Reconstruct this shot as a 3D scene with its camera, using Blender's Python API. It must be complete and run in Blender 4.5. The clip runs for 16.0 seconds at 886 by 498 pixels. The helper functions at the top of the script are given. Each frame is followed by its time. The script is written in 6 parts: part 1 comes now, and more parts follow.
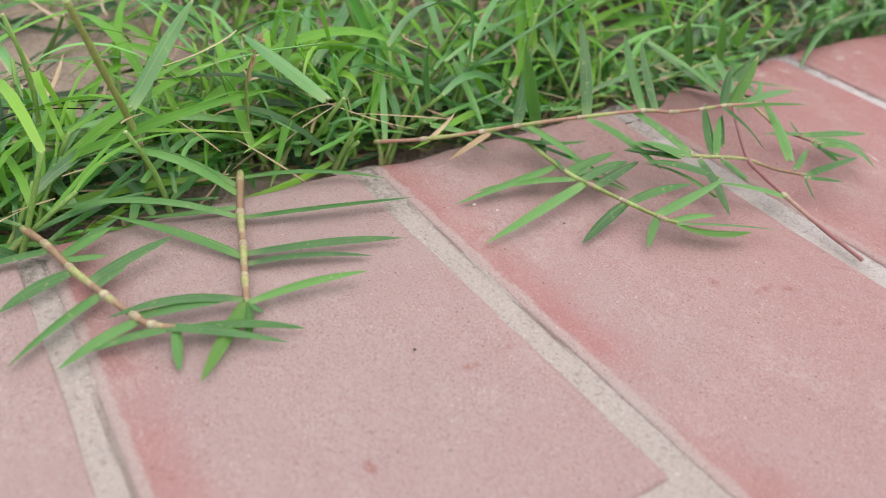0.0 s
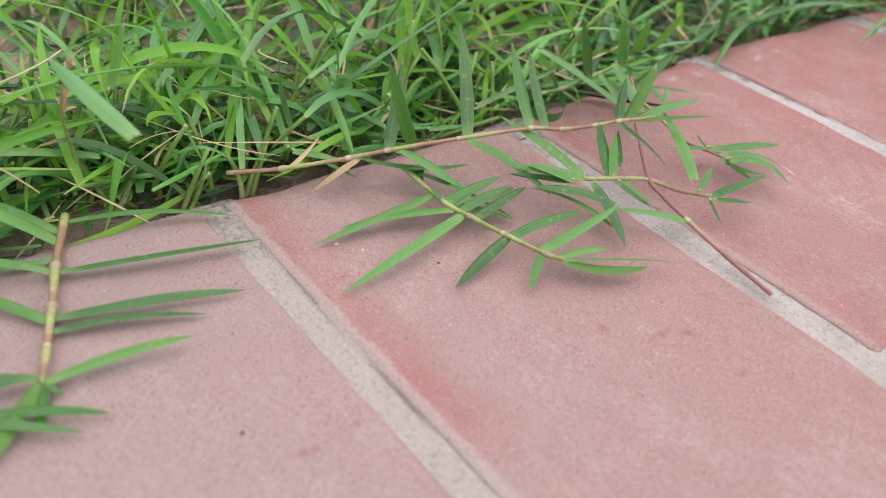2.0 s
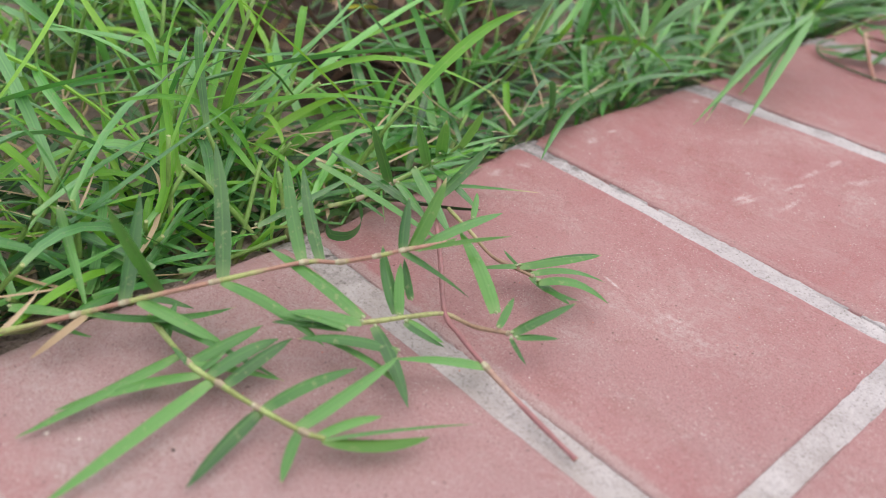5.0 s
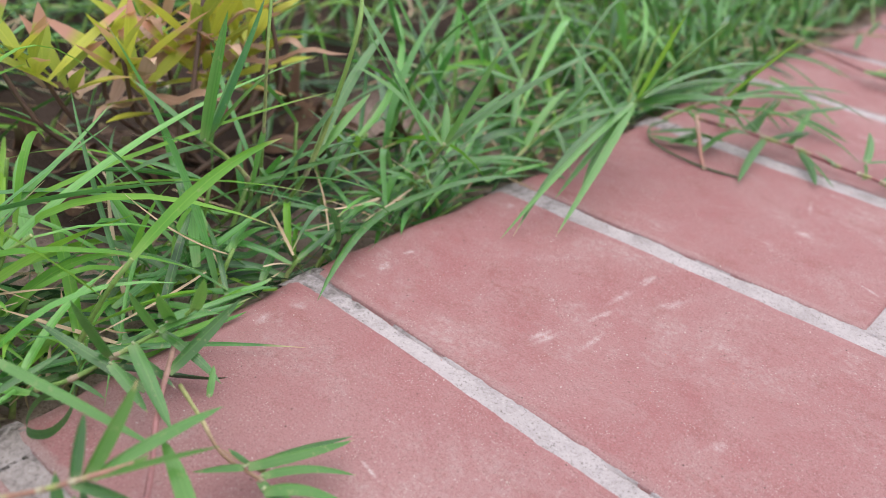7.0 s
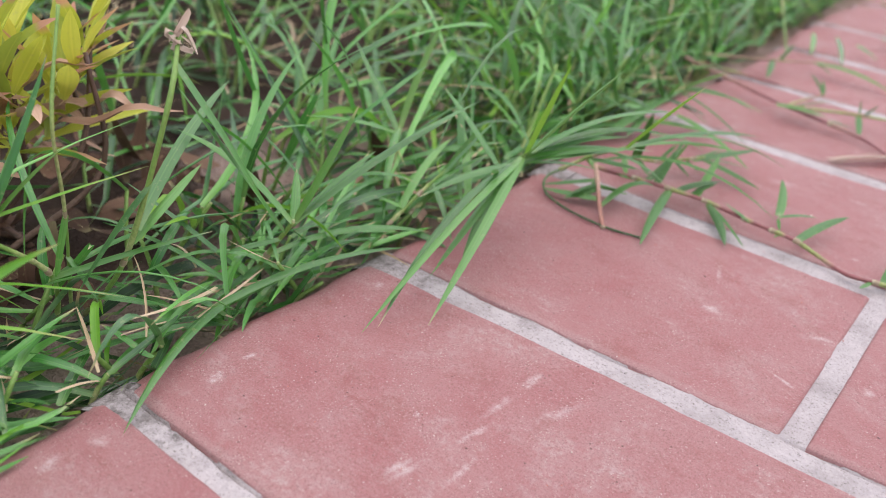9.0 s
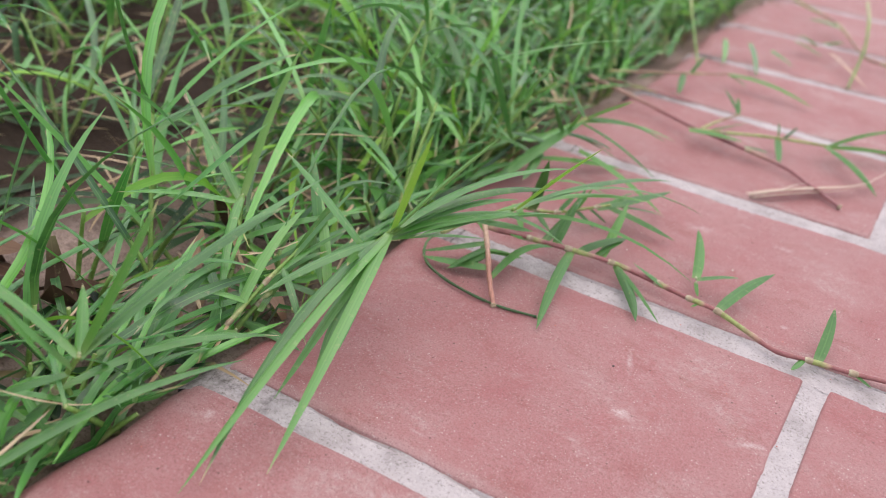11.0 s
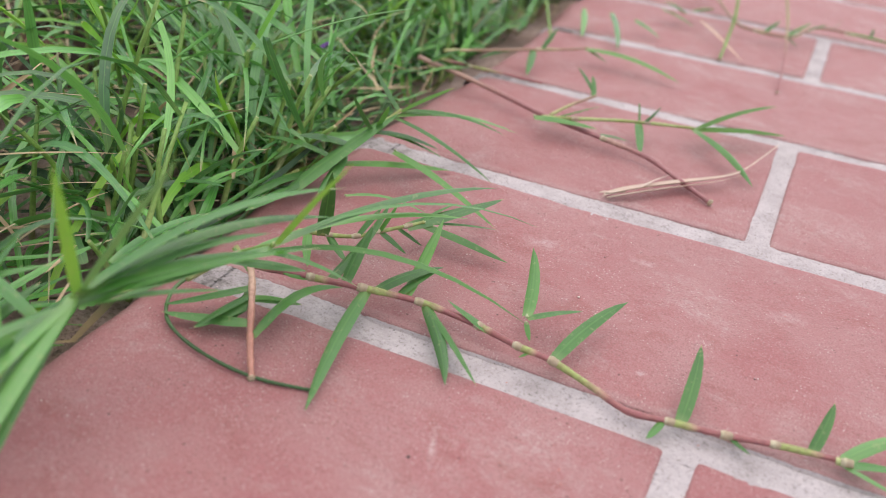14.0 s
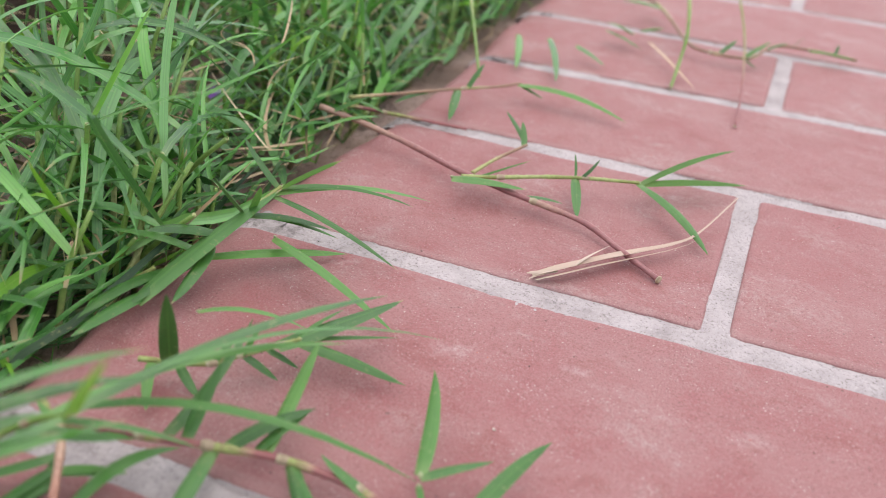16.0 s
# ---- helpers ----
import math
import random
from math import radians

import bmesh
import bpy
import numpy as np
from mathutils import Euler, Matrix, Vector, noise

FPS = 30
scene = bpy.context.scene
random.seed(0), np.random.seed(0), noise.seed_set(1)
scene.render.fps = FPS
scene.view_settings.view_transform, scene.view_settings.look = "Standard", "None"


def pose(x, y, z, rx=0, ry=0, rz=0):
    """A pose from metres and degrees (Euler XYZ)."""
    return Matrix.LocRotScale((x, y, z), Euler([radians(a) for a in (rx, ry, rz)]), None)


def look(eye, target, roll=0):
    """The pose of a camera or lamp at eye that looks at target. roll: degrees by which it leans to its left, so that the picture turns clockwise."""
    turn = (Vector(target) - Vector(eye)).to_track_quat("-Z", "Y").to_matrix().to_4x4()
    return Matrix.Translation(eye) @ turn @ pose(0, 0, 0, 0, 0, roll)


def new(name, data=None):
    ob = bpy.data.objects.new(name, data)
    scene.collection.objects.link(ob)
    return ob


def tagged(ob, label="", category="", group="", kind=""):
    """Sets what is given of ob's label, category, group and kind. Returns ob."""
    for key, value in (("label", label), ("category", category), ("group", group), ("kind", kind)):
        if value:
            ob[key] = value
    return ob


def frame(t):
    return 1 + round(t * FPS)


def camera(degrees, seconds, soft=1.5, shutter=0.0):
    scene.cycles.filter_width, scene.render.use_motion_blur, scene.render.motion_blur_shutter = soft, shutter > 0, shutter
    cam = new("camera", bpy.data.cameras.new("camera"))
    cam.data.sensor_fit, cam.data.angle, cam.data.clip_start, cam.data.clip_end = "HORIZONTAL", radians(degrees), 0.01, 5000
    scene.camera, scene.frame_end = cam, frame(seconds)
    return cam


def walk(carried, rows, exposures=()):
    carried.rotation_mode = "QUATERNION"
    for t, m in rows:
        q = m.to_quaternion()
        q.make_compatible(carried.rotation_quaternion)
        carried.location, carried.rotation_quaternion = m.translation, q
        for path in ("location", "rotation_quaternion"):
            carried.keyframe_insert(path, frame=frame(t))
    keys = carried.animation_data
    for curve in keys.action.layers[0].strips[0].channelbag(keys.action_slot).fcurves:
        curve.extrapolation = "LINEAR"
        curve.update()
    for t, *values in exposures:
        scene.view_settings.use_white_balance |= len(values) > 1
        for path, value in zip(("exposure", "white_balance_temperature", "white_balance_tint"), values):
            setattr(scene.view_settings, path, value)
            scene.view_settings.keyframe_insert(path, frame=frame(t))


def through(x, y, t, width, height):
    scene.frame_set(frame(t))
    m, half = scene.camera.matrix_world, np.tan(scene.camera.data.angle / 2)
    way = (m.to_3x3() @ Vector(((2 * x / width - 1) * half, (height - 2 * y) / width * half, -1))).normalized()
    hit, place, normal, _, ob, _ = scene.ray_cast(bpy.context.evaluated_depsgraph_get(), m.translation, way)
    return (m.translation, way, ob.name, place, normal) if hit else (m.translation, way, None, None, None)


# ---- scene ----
# The camera: a phone held about 15 cm over the paving, following the edge of the lawn.
cam = camera(55.5, 16.0, soft=0.3)
PATH = [
    (0, (0.22564, -0.45559, 0.15103), (0.09348, -0.36456, 0.03166), 4.31),
    (0.5, (0.21929, -0.44306, 0.14953), (0.08845, -0.35063, 0.02978), 4.24),
    (1, (0.21690, -0.43189, 0.14762), (0.08713, -0.33783, 0.02798), 4.14),
    (1.5, (0.21556, -0.42250, 0.14648), (0.08741, -0.32658, 0.02657), 4.24),
    (2, (0.21169, -0.41175, 0.14458), (0.08551, -0.31373, 0.02429), 4.29),
    (2.5, (0.20804, -0.40353, 0.14476), (0.08314, -0.30340, 0.02486), 4.33),
    (3, (0.20629, -0.39330, 0.14336), (0.08248, -0.29072, 0.02441), 4.44),
    (3.2, (0.20575, -0.38693, 0.14389), (0.08296, -0.28387, 0.02431), 4.42),
    (5.3, (0.19730, -0.33267, 0.15123), (0.07959, -0.21517, 0.04015), 4.52),
    (5.5, (0.19801, -0.32153, 0.15377), (0.08159, -0.20200, 0.04350), 4.59),
    (6, (0.20001, -0.30843, 0.15527), (0.08528, -0.18571, 0.04676), 4.56),
    (6.5, (0.19730, -0.28847, 0.16163), (0.08577, -0.16211, 0.05396), 4.98),
    (7, (0.19349, -0.27387, 0.16641), (0.08436, -0.14485, 0.05943), 5.20),
    (7.5, (0.18994, -0.25899, 0.17059), (0.08395, -0.12709, 0.06396), 5.59),
    (8, (0.18529, -0.24670, 0.16953), (0.08177, -0.11233, 0.06356), 5.76),
    (8.5, (0.17884, -0.22792, 0.16844), (0.07890, -0.09154, 0.06161), 6.34),
    (9, (0.17576, -0.21385, 0.16949), (0.07810, -0.07528, 0.06338), 6.43),
    (9.5, (0.16823, -0.19665, 0.16951), (0.07444, -0.05537, 0.06347), 6.84),
    (9.7, (0.16778, -0.19137, 0.16943), (0.07387, -0.04969, 0.06404), 6.72),
    (11.8, (0.14592, -0.11480, 0.17171), (0.07142, 0.03509, 0.06224), 6.83),
    (12, (0.14824, -0.10854, 0.16952), (0.07478, 0.04190, 0.06010), 6.75),
    (12.5, (0.15201, -0.09745, 0.16482), (0.08136, 0.05446, 0.05558), 6.89),
    (13, (0.15861, -0.08454, 0.15733), (0.09035, 0.06854, 0.04821), 6.86),
    (13.5, (0.15872, -0.07083, 0.15191), (0.09312, 0.08360, 0.04306), 6.90),
    (14, (0.15534, -0.06016, 0.14754), (0.09140, 0.09502, 0.03877), 6.89),
    (14.5, (0.14981, -0.04806, 0.14517), (0.08751, 0.10786, 0.03651), 6.66),
    (15, (0.14582, -0.03628, 0.14606), (0.08452, 0.12068, 0.03833), 6.34),
    (15.5, (0.14740, -0.01309, 0.14474), (0.08757, 0.14480, 0.03754), 6.17),
    (16, (0.15130, 0.00458, 0.14671), (0.09273, 0.16214, 0.03833), 5.67),
]
walk(cam, [(t, look(eye, target, roll)) for t, eye, target, roll in PATH],
     exposures=[(0.0, 1.47, 7200, 8), (3.0, 1.46, 7150, 9), (6.5, 1.45, 6850, 12), (9.5, 1.44, 6820, 16), (12.5, 1.43, 7050, 14), (16.0, 1.43, 6980, 14)])
cam.data.dof.use_dof = True
cam.data.dof.focus_distance = 0.258
cam.data.dof.aperture_fstop = 10.5

# World: a bright, hazy sky with a wide, weak sun.
world = bpy.data.worlds.new("world")
scene.world = world
world.use_nodes = True
wn = world.node_tree.nodes
sky = wn.new("ShaderNodeTexSky")
sky.sky_type = "NISHITA"
sky.sun_disc = False
SUN_EL, SUN_AZ = 79.0, 20.0   # azimuth from +y towards +x
sky.sun_elevation, sky.sun_rotation = radians(SUN_EL), radians(SUN_AZ)
sky.air_density, sky.dust_density, sky.ozone_density = 1.0, 1.0, 0.6
world.node_tree.links.new(sky.outputs[0], wn["Background"].inputs[0])
wn["Background"].inputs[1].default_value = 0.07
sun = new("sun", bpy.data.lights.new("sun", "SUN"))
sun.data.energy, sun.data.angle, sun.data.color = 1.5, radians(140), (1.0, 0.965, 0.90)
sun_dir = Vector((math.sin(radians(SUN_AZ)) * math.cos(radians(SUN_EL)), math.cos(radians(SUN_AZ)) * math.cos(radians(SUN_EL)), math.sin(radians(SUN_EL))))
sun.matrix_world = look(sun_dir * 3, (0, 0, 0))


# ---- materials ----
class Mat:
    """A node material, built link by link."""

    def __init__(self, name):
        self.m = bpy.data.materials.new(name)
        self.m.use_nodes = True
        self.n, self.l = self.m.node_tree.nodes, self.m.node_tree.links
        self.b = self.n["Principled BSDF"]

    def put(self, value, socket):
        if hasattr(value, "is_output"):
            self.l.new(value, socket)
        else:
            if isinstance(value, tuple) and len(value) == 3 and len(socket.default_value) == 4:
                value = (*value, 1)
            socket.default_value = value

    def node(self, kind, **sockets):
        n = self.n.new(kind)
        for k, v in sockets.items():
            self.put(v, n.inputs[k])
        return n

    def coord(self, which="Object"):
        return self.node("ShaderNodeTexCoord").outputs[which]

    def scaled(self, vec, s, r=(0, 0, 0)):
        n = self.node("ShaderNodeMapping", Vector=vec)
        n.inputs["Scale"].default_value = s
        n.inputs["Rotation"].default_value = r
        return n.outputs[0]

    def noise(self, vec, scale, detail=4.0, rough=0.55, dist=0.0):
        n = self.node("ShaderNodeTexNoise", Vector=vec, Scale=scale, Detail=detail, Roughness=rough, Distortion=dist)
        return n.outputs["Fac"]

    def ramp(self, fac, *stops):
        n = self.node("ShaderNodeValToRGB", Fac=fac)
        e = n.color_ramp.elements
        while len(e) < len(stops):
            e.new(0.5)
        for el, (p, c) in zip(e, stops):
            el.position = p
            el.color = (*c, 1) if isinstance(c, tuple) else (c, c, c, 1)
        return n.outputs["Color"]

    def mix(self, fac, a, b, mode="MIX"):
        n = self.n.new("ShaderNodeMix")
        n.data_type, n.blend_type = "RGBA", mode
        self.put(fac, n.inputs[0])
        self.put(a, n.inputs[6])
        self.put(b, n.inputs[7])
        return n.outputs[2]

    def math(self, op, a, b=0.0):
        n = self.n.new("ShaderNodeMath")
        n.operation = op
        self.put(a, n.inputs[0])
        self.put(b, n.inputs[1])
        return n.outputs[0]

    def bump(self, height, strength, distance):
        n = self.node("ShaderNodeBump", Height=height, Strength=strength, Distance=distance)
        old = self.b.inputs["Normal"].links
        if old:
            self.l.new(old[0].from_socket, n.inputs["Normal"])
        self.l.new(n.outputs[0], self.b.inputs["Normal"])

    def done(self, color=None, rough=None, spec=None):
        if color is not None:
            self.put(color, self.b.inputs["Base Color"])
        if rough is not None:
            self.put(rough, self.b.inputs["Roughness"])
        if spec is not None:
            self.put(spec, self.b.inputs["Specular IOR Level"])
        return self.m


def brick_material():
    m = Mat("red paving brick")
    p = m.node("ShaderNodeNewGeometry").outputs["Position"]
    rnd = m.node("ShaderNodeObjectInfo").outputs["Random"]
    place = m.node("ShaderNodeSeparateXYZ", Vector=m.node("ShaderNodeUVMap").outputs[0])
    rim_side, rim_end = place.outputs[0], place.outputs[1]      # metres from the lower joint, from the lawn end
    base = m.ramp(rnd, (0.0, (0.292, 0.098, 0.100)), (0.5, (0.318, 0.110, 0.113)), (1.0, (0.340, 0.124, 0.127)))
    blot = m.noise(p, 38, 5, 0.62, 0.6)
    base = m.mix(m.ramp(blot, (0.38, 0.0), (0.62, 0.7)), base, (0.350, 0.160, 0.158))
    deep = m.noise(m.scaled(p, (1, 1.6, 1)), 55, 4, 0.55, 0.8)
    base = m.mix(m.math("MULTIPLY", m.ramp(deep, (0.57, 0.0), (0.68, 1.0)), 0.55), base, (0.262, 0.076, 0.070))
    # pale dust from the mortar, rubbed in, and a thin film of sand over the first rows
    dust = m.noise(p, 24, 6, 0.68, 0.3)
    along = m.node("ShaderNodeSeparateXYZ", Vector=p).outputs[1]
    film = m.ramp(m.math("ADD", m.math("MULTIPLY", along, 2.2), m.math("ADD", 1.02, m.math("MULTIPLY", dust, 0.5))), (0.46, 1.0), (1.05, 0.0))
    base = m.mix(m.math("MULTIPLY", m.ramp(dust, (0.40, 0.05), (0.68, 1.0)), 0.40), base, (0.400, 0.252, 0.248))
    fine = m.noise(p, 420, 5, 0.75)
    rubbed = m.math("MULTIPLY", film, m.ramp(fine, (0.30, 0.66), (0.62, 0.90)))
    worn = m.math("ADD", rim_side, m.math("MULTIPLY", m.noise(p, 60, 3), -0.014))
    here = m.math("MULTIPLY", m.ramp(worn, (0.001, 1.0), (0.013, 0.0)), m.ramp(m.noise(m.scaled(p, (1, 1, 1), (0.2, 0.1, 0.3)), 11, 2), (0.34, 0.0), (0.50, 1.0)))
    rubbed = m.math("MULTIPLY", rubbed, m.math("SUBTRACT", 1.0, m.math("MULTIPLY", here, 0.78)))
    base = m.mix(rubbed, base, (0.345, 0.264, 0.258))
    # mortar smeared over the lower rim of the bricks
    smear = m.math("ADD", rim_side, m.math("MULTIPLY", m.noise(p, 150, 4, 0.65), -0.0045))
    base = m.mix(m.math("MULTIPLY", m.ramp(m.math("MULTIPLY", smear, 100.0), (0.02, 0.8), (0.16, 0.0)), m.math("ADD", 0.25, m.math("MULTIPLY", film, 0.75))), base, (0.40, 0.325, 0.305))
    # scuffs and scratches
    for turn, scale, gate_at in ((0.6, (60, 150, 60), 31), (-0.5, (50, 190, 60), 27), (1.3, (90, 150, 60), 22)):
        streak = m.noise(m.scaled(p, scale, (0, 0, turn)), 1.0, 5, 0.72, 0.4)
        gate = m.noise(m.scaled(p, (1, 1, 1), (0, 0, turn)), gate_at, 3, 0.6)
        scr = m.math("MULTIPLY", m.ramp(streak, (0.52, 0.0), (0.72, 1.0)), m.ramp(gate, (0.52, 0.0), (0.66, 1.0)))
        scr = m.math("MULTIPLY", scr, m.ramp(fine, (0.42, 0.1), (0.58, 1.0)))
        base = m.mix(m.math("MULTIPLY", scr, 0.62), base, (0.46, 0.36, 0.335))
    cloud = m.noise(m.scaled(p, (1.0, 1.5, 1), (0, 0, 0.4)), 20, 7, 0.72, 0.5)
    bloom_or_sheen = m.math("MULTIPLY", m.ramp(cloud, (0.52, 0.0), (0.70, 0.62)), m.ramp(fine, (0.42, 0.15), (0.58, 1.0)))
    base = m.mix(bloom_or_sheen, base, (0.46, 0.365, 0.345))
    # single scuffs: from, to (cm), half width (cm), strength; pale chalky ones, then rubbed dark red ones
    pale = [((1.9, -7.8), (1.6, -9.1), 0.22, 0.60), ((1.6, -9.0), (2.0, -10.6), 0.35, 0.75), ((6.9, -7.0), (7.2, -6.6), 0.35, 0.85),
            ((8.6, -4.2), (8.7, -2.2), 0.40, 0.60), ((7.6, -9.7), (8.3, -7.6), 0.30, 0.70), ((8.4, -7.7), (9.0, -4.9), 0.28, 0.65),
            ((9.1, -5.7), (11.0, -1.8), 0.40, 0.45), ((10.4, 4.8), (11.9, 4.7), 0.70, 0.55), ((13.5, 3.0), (15.5, 2.3), 0.20, 0.65),
            ((13.5, 5.4), (16.0, 6.6), 0.25, 0.55), ((10.9, 5.9), (9.9, 8.7), 0.22, 0.50), ((1.3, -2.9), (2.5, -2.6), 0.45, 0.60),
            ((1.5, -14.0), (1.8, -12.9), 0.45, 0.55), ((6.1, 0.3), (7.5, 0.3), 0.15, 0.35), ((16.6, 3.8), (17.1, 4.6), 0.50, 0.50),
            ((7.2, -16.4), (9.7, -16.8), 0.16, 0.70), ((9.6, -16.8), (11.7, -16.3), 0.18, 0.50), ((7.9, -10.3), (8.5, -7.1), 0.30, 0.60),
            ((8.3, -6.7), (8.8, -3.2), 0.30, 0.55), ((14.1, -9.7), (14.7, -8.3), 0.55, 0.50), ((9.3, -9.3), (9.3, -6.1), 0.25, 0.50),
            ((1.6, -15.7), (1.3, -13.7), 0.45, 0.50), ((8.6, 30.9), (12.0, 31.1), 0.50, 0.60), ((5.1, 28.6), (8.1, 29.6), 0.30, 0.45),
            ((10.9, 17.6), (7.9, 17.0), 0.80, 0.35), ((13.8, 12.4), (14.4, 12.8), 0.30, 0.60), ((11.6, 18.0), (13.8, 18.3), 0.50, 0.30),
            ((15.8, 17.4), (18.9, 18.1), 0.70, 0.30)]
    dark = [((11.9, -27.7), (11.8, -25.7), 0.18, 0.75), ((12.0, -26.7), (12.4, -25.4), 0.22, 0.60), ((11.7, -24.2), (12.9, -23.2), 0.15, 0.60),
            ((10.9, -28.1), (10.9, -27.4), 0.35, 0.50), ((12.0, -40.1), (11.9, -39.4), 0.30, 0.80), ((10.1, -37.0), (10.6, -35.2), 0.20, 0.60),
            ((10.2, -35.3), (10.3, -34.3), 0.15, 0.50), ((13.6, -26.4), (14.2, -25.6), 0.25, 0.50), ((12.7, -20.9), (13.5, -21.3), 0.25, 0.45)]
    for marks, tone in ((pale, (0.56, 0.465, 0.445)), (dark, (0.25, 0.072, 0.064))):
        for (ax, ay), (bx, by), half, strength in marks:
            turn = math.atan2(by - ay, bx - ax)
            ln = math.hypot(bx - ax, by - ay) / 200
            q = m.node("ShaderNodeMapping", Vector=p)
            q.vector_type = "TEXTURE"
            q.inputs["Location"].default_value = ((ax + bx) / 200, (ay + by) / 200, 0)
            q.inputs["Rotation"].default_value = (0, 0, turn)
            q.inputs["Scale"].default_value = (ln * 1.15, half * (0.012 if marks is pale else 0.017), 1)
            d = m.node("ShaderNodeVectorMath", **{"Vector": q.outputs[0]})
            d.operation = "MULTIPLY"
            d.inputs[1].default_value = (1, 1, 0)
            e = m.node("ShaderNodeVectorMath", **{"Vector": d.outputs[0]})
            e.operation = "LENGTH"
            ragged = m.math("ADD", e.outputs["Value"], m.math("MULTIPLY", m.noise(p, 260, 4, 0.75), 1.1))
            f = m.math("MULTIPLY", m.ramp(ragged, (0.60, 1.0), (1.55, 0.0)), m.ramp(fine, (0.38, 0.25), (0.56, 1.0)))
            base = m.mix(m.math("MULTIPLY", f, strength * (1.15 if marks is pale else 1.1)), base, tone)
    grain = m.noise(p, 1300, 4, 0.75)
    base = m.mix(m.ramp(grain, (0.34, 0.6), (0.45, 0.0)), base, (0.17, 0.07, 0.06))
    base = m.mix(m.ramp(grain, (0.55, 0.0), (0.68, 0.55)), base, (0.44, 0.335, 0.305))
    speck = m.node("ShaderNodeTexVoronoi", Vector=p, Scale=420.0).outputs["Distance"]
    gate2 = m.noise(p, 170, 2)
    spk = m.math("MULTIPLY", m.ramp(speck, (0.08, 1.0), (0.18, 0.0)), m.ramp(gate2, (0.58, 0.0), (0.64, 1.0)))
    base = m.mix(m.math("MULTIPLY", spk, 0.9), base, (0.07, 0.035, 0.03))
    sp2 = m.node("ShaderNodeTexVoronoi", Vector=m.scaled(p, (1, 1, 1), (0.3, 0.2, 0.9)), Scale=640.0).outputs["Distance"]
    gate3 = m.noise(m.scaled(p, (1, 1, 1), (0.5, 0, 0.4)), 120, 2)
    white = m.math("MULTIPLY", m.ramp(sp2, (0.08, 1.0), (0.20, 0.0)), m.ramp(gate3, (0.54, 0.0), (0.62, 1.0)))
    base = m.mix(m.math("MULTIPLY", white, 0.75), base, (0.58, 0.49, 0.46))
    sand = m.node("ShaderNodeTexVoronoi", Vector=m.scaled(p, (1, 1, 1), (0.1, 0.5, 0.3)), Scale=1150.0).outputs["Distance"]
    lies = m.math("MULTIPLY", m.ramp(sand, (0.10, 1.0), (0.26, 0.0)), m.ramp(m.noise(p, 95, 4, 0.7), (0.46, 0.0), (0.60, 1.0)))
    base = m.mix(m.math("MULTIPLY", lies, 0.8), base, (0.56, 0.46, 0.42))
    pit = m.noise(p, 2900, 3, 0.7)
    base = m.mix(m.ramp(pit, (0.36, 0.60), (0.47, 0.0)), base, (0.16, 0.075, 0.065))
    m.bump(lies, 0.5, 0.0004)
    m.bump(pit, 0.35, 0.0004)
    m.bump(grain, 0.5, 0.0007)
    m.bump(m.noise(p, 360, 4, 0.65), 0.14, 0.0014)
    m.bump(m.noise(p, 45, 3), 0.15, 0.004)
    return m.done(base, m.ramp(dust, (0.3, 0.50), (0.7, 0.78)), 0.40)


def mortar_material():
    m = Mat("sandy grey mortar")
    p = m.node("ShaderNodeNewGeometry").outputs["Position"]
    n1 = m.noise(p, 70, 5, 0.6)
    c = m.ramp(n1, (0.32, (0.33, 0.292, 0.288)), (0.48, (0.42, 0.374, 0.374)), (0.7, (0.50, 0.450, 0.452)))
    along = m.node("ShaderNodeSeparateXYZ", Vector=p).outputs[1]
    sandy = m.ramp(m.math("ADD", m.math("MULTIPLY", along, 3.0), m.math("ADD", 1.0, m.math("MULTIPLY", n1, 0.4))), (0.25, 0.85), (0.80, 0.0))
    c = m.mix(sandy, c, (0.37, 0.312, 0.285))
    g = m.noise(p, 1100, 4, 0.8)
    c = m.mix(m.ramp(g, (0.34, 0.8), (0.45, 0.0)), c, (0.15, 0.135, 0.115))
    c = m.mix(m.ramp(g, (0.58, 0.0), (0.72, 0.6)), c, (0.66, 0.63, 0.60))
    pits = m.noise(p, 480, 3, 0.62, 0.3)
    hole = m.math("MULTIPLY", m.ramp(pits, (0.32, 1.0), (0.39, 0.0)), m.ramp(m.noise(p, 60, 2), (0.40, 0.25), (0.60, 1.0)))
    c = m.mix(m.math("MULTIPLY", hole, 0.30), c, (0.06, 0.05, 0.045))
    # grimy ends by the lawn, where soil has washed over the joint
    end = m.node("ShaderNodeSeparateXYZ", Vector=p).outputs[0]
    grime = m.math("ADD", m.math("MULTIPLY", end, -11.0), m.math("MULTIPLY", m.noise(p, 90, 4, 0.7), 1.6))
    c = m.mix(m.math("MULTIPLY", m.ramp(grime, (0.34, 0.0), (0.85, 0.95)), m.ramp(m.noise(p, 380, 3, 0.7), (0.36, 1.0), (0.60, 0.15))), c, (0.075, 0.066, 0.055))
    m.bump(g, 0.6, 0.0007)
    m.bump(m.noise(p, 260, 4, 0.65), 0.45, 0.0014)
    m.bump(m.math("SUBTRACT", 1.0, hole), 0.35, 0.0010)
    return m.done(c, 0.9, 0.2)


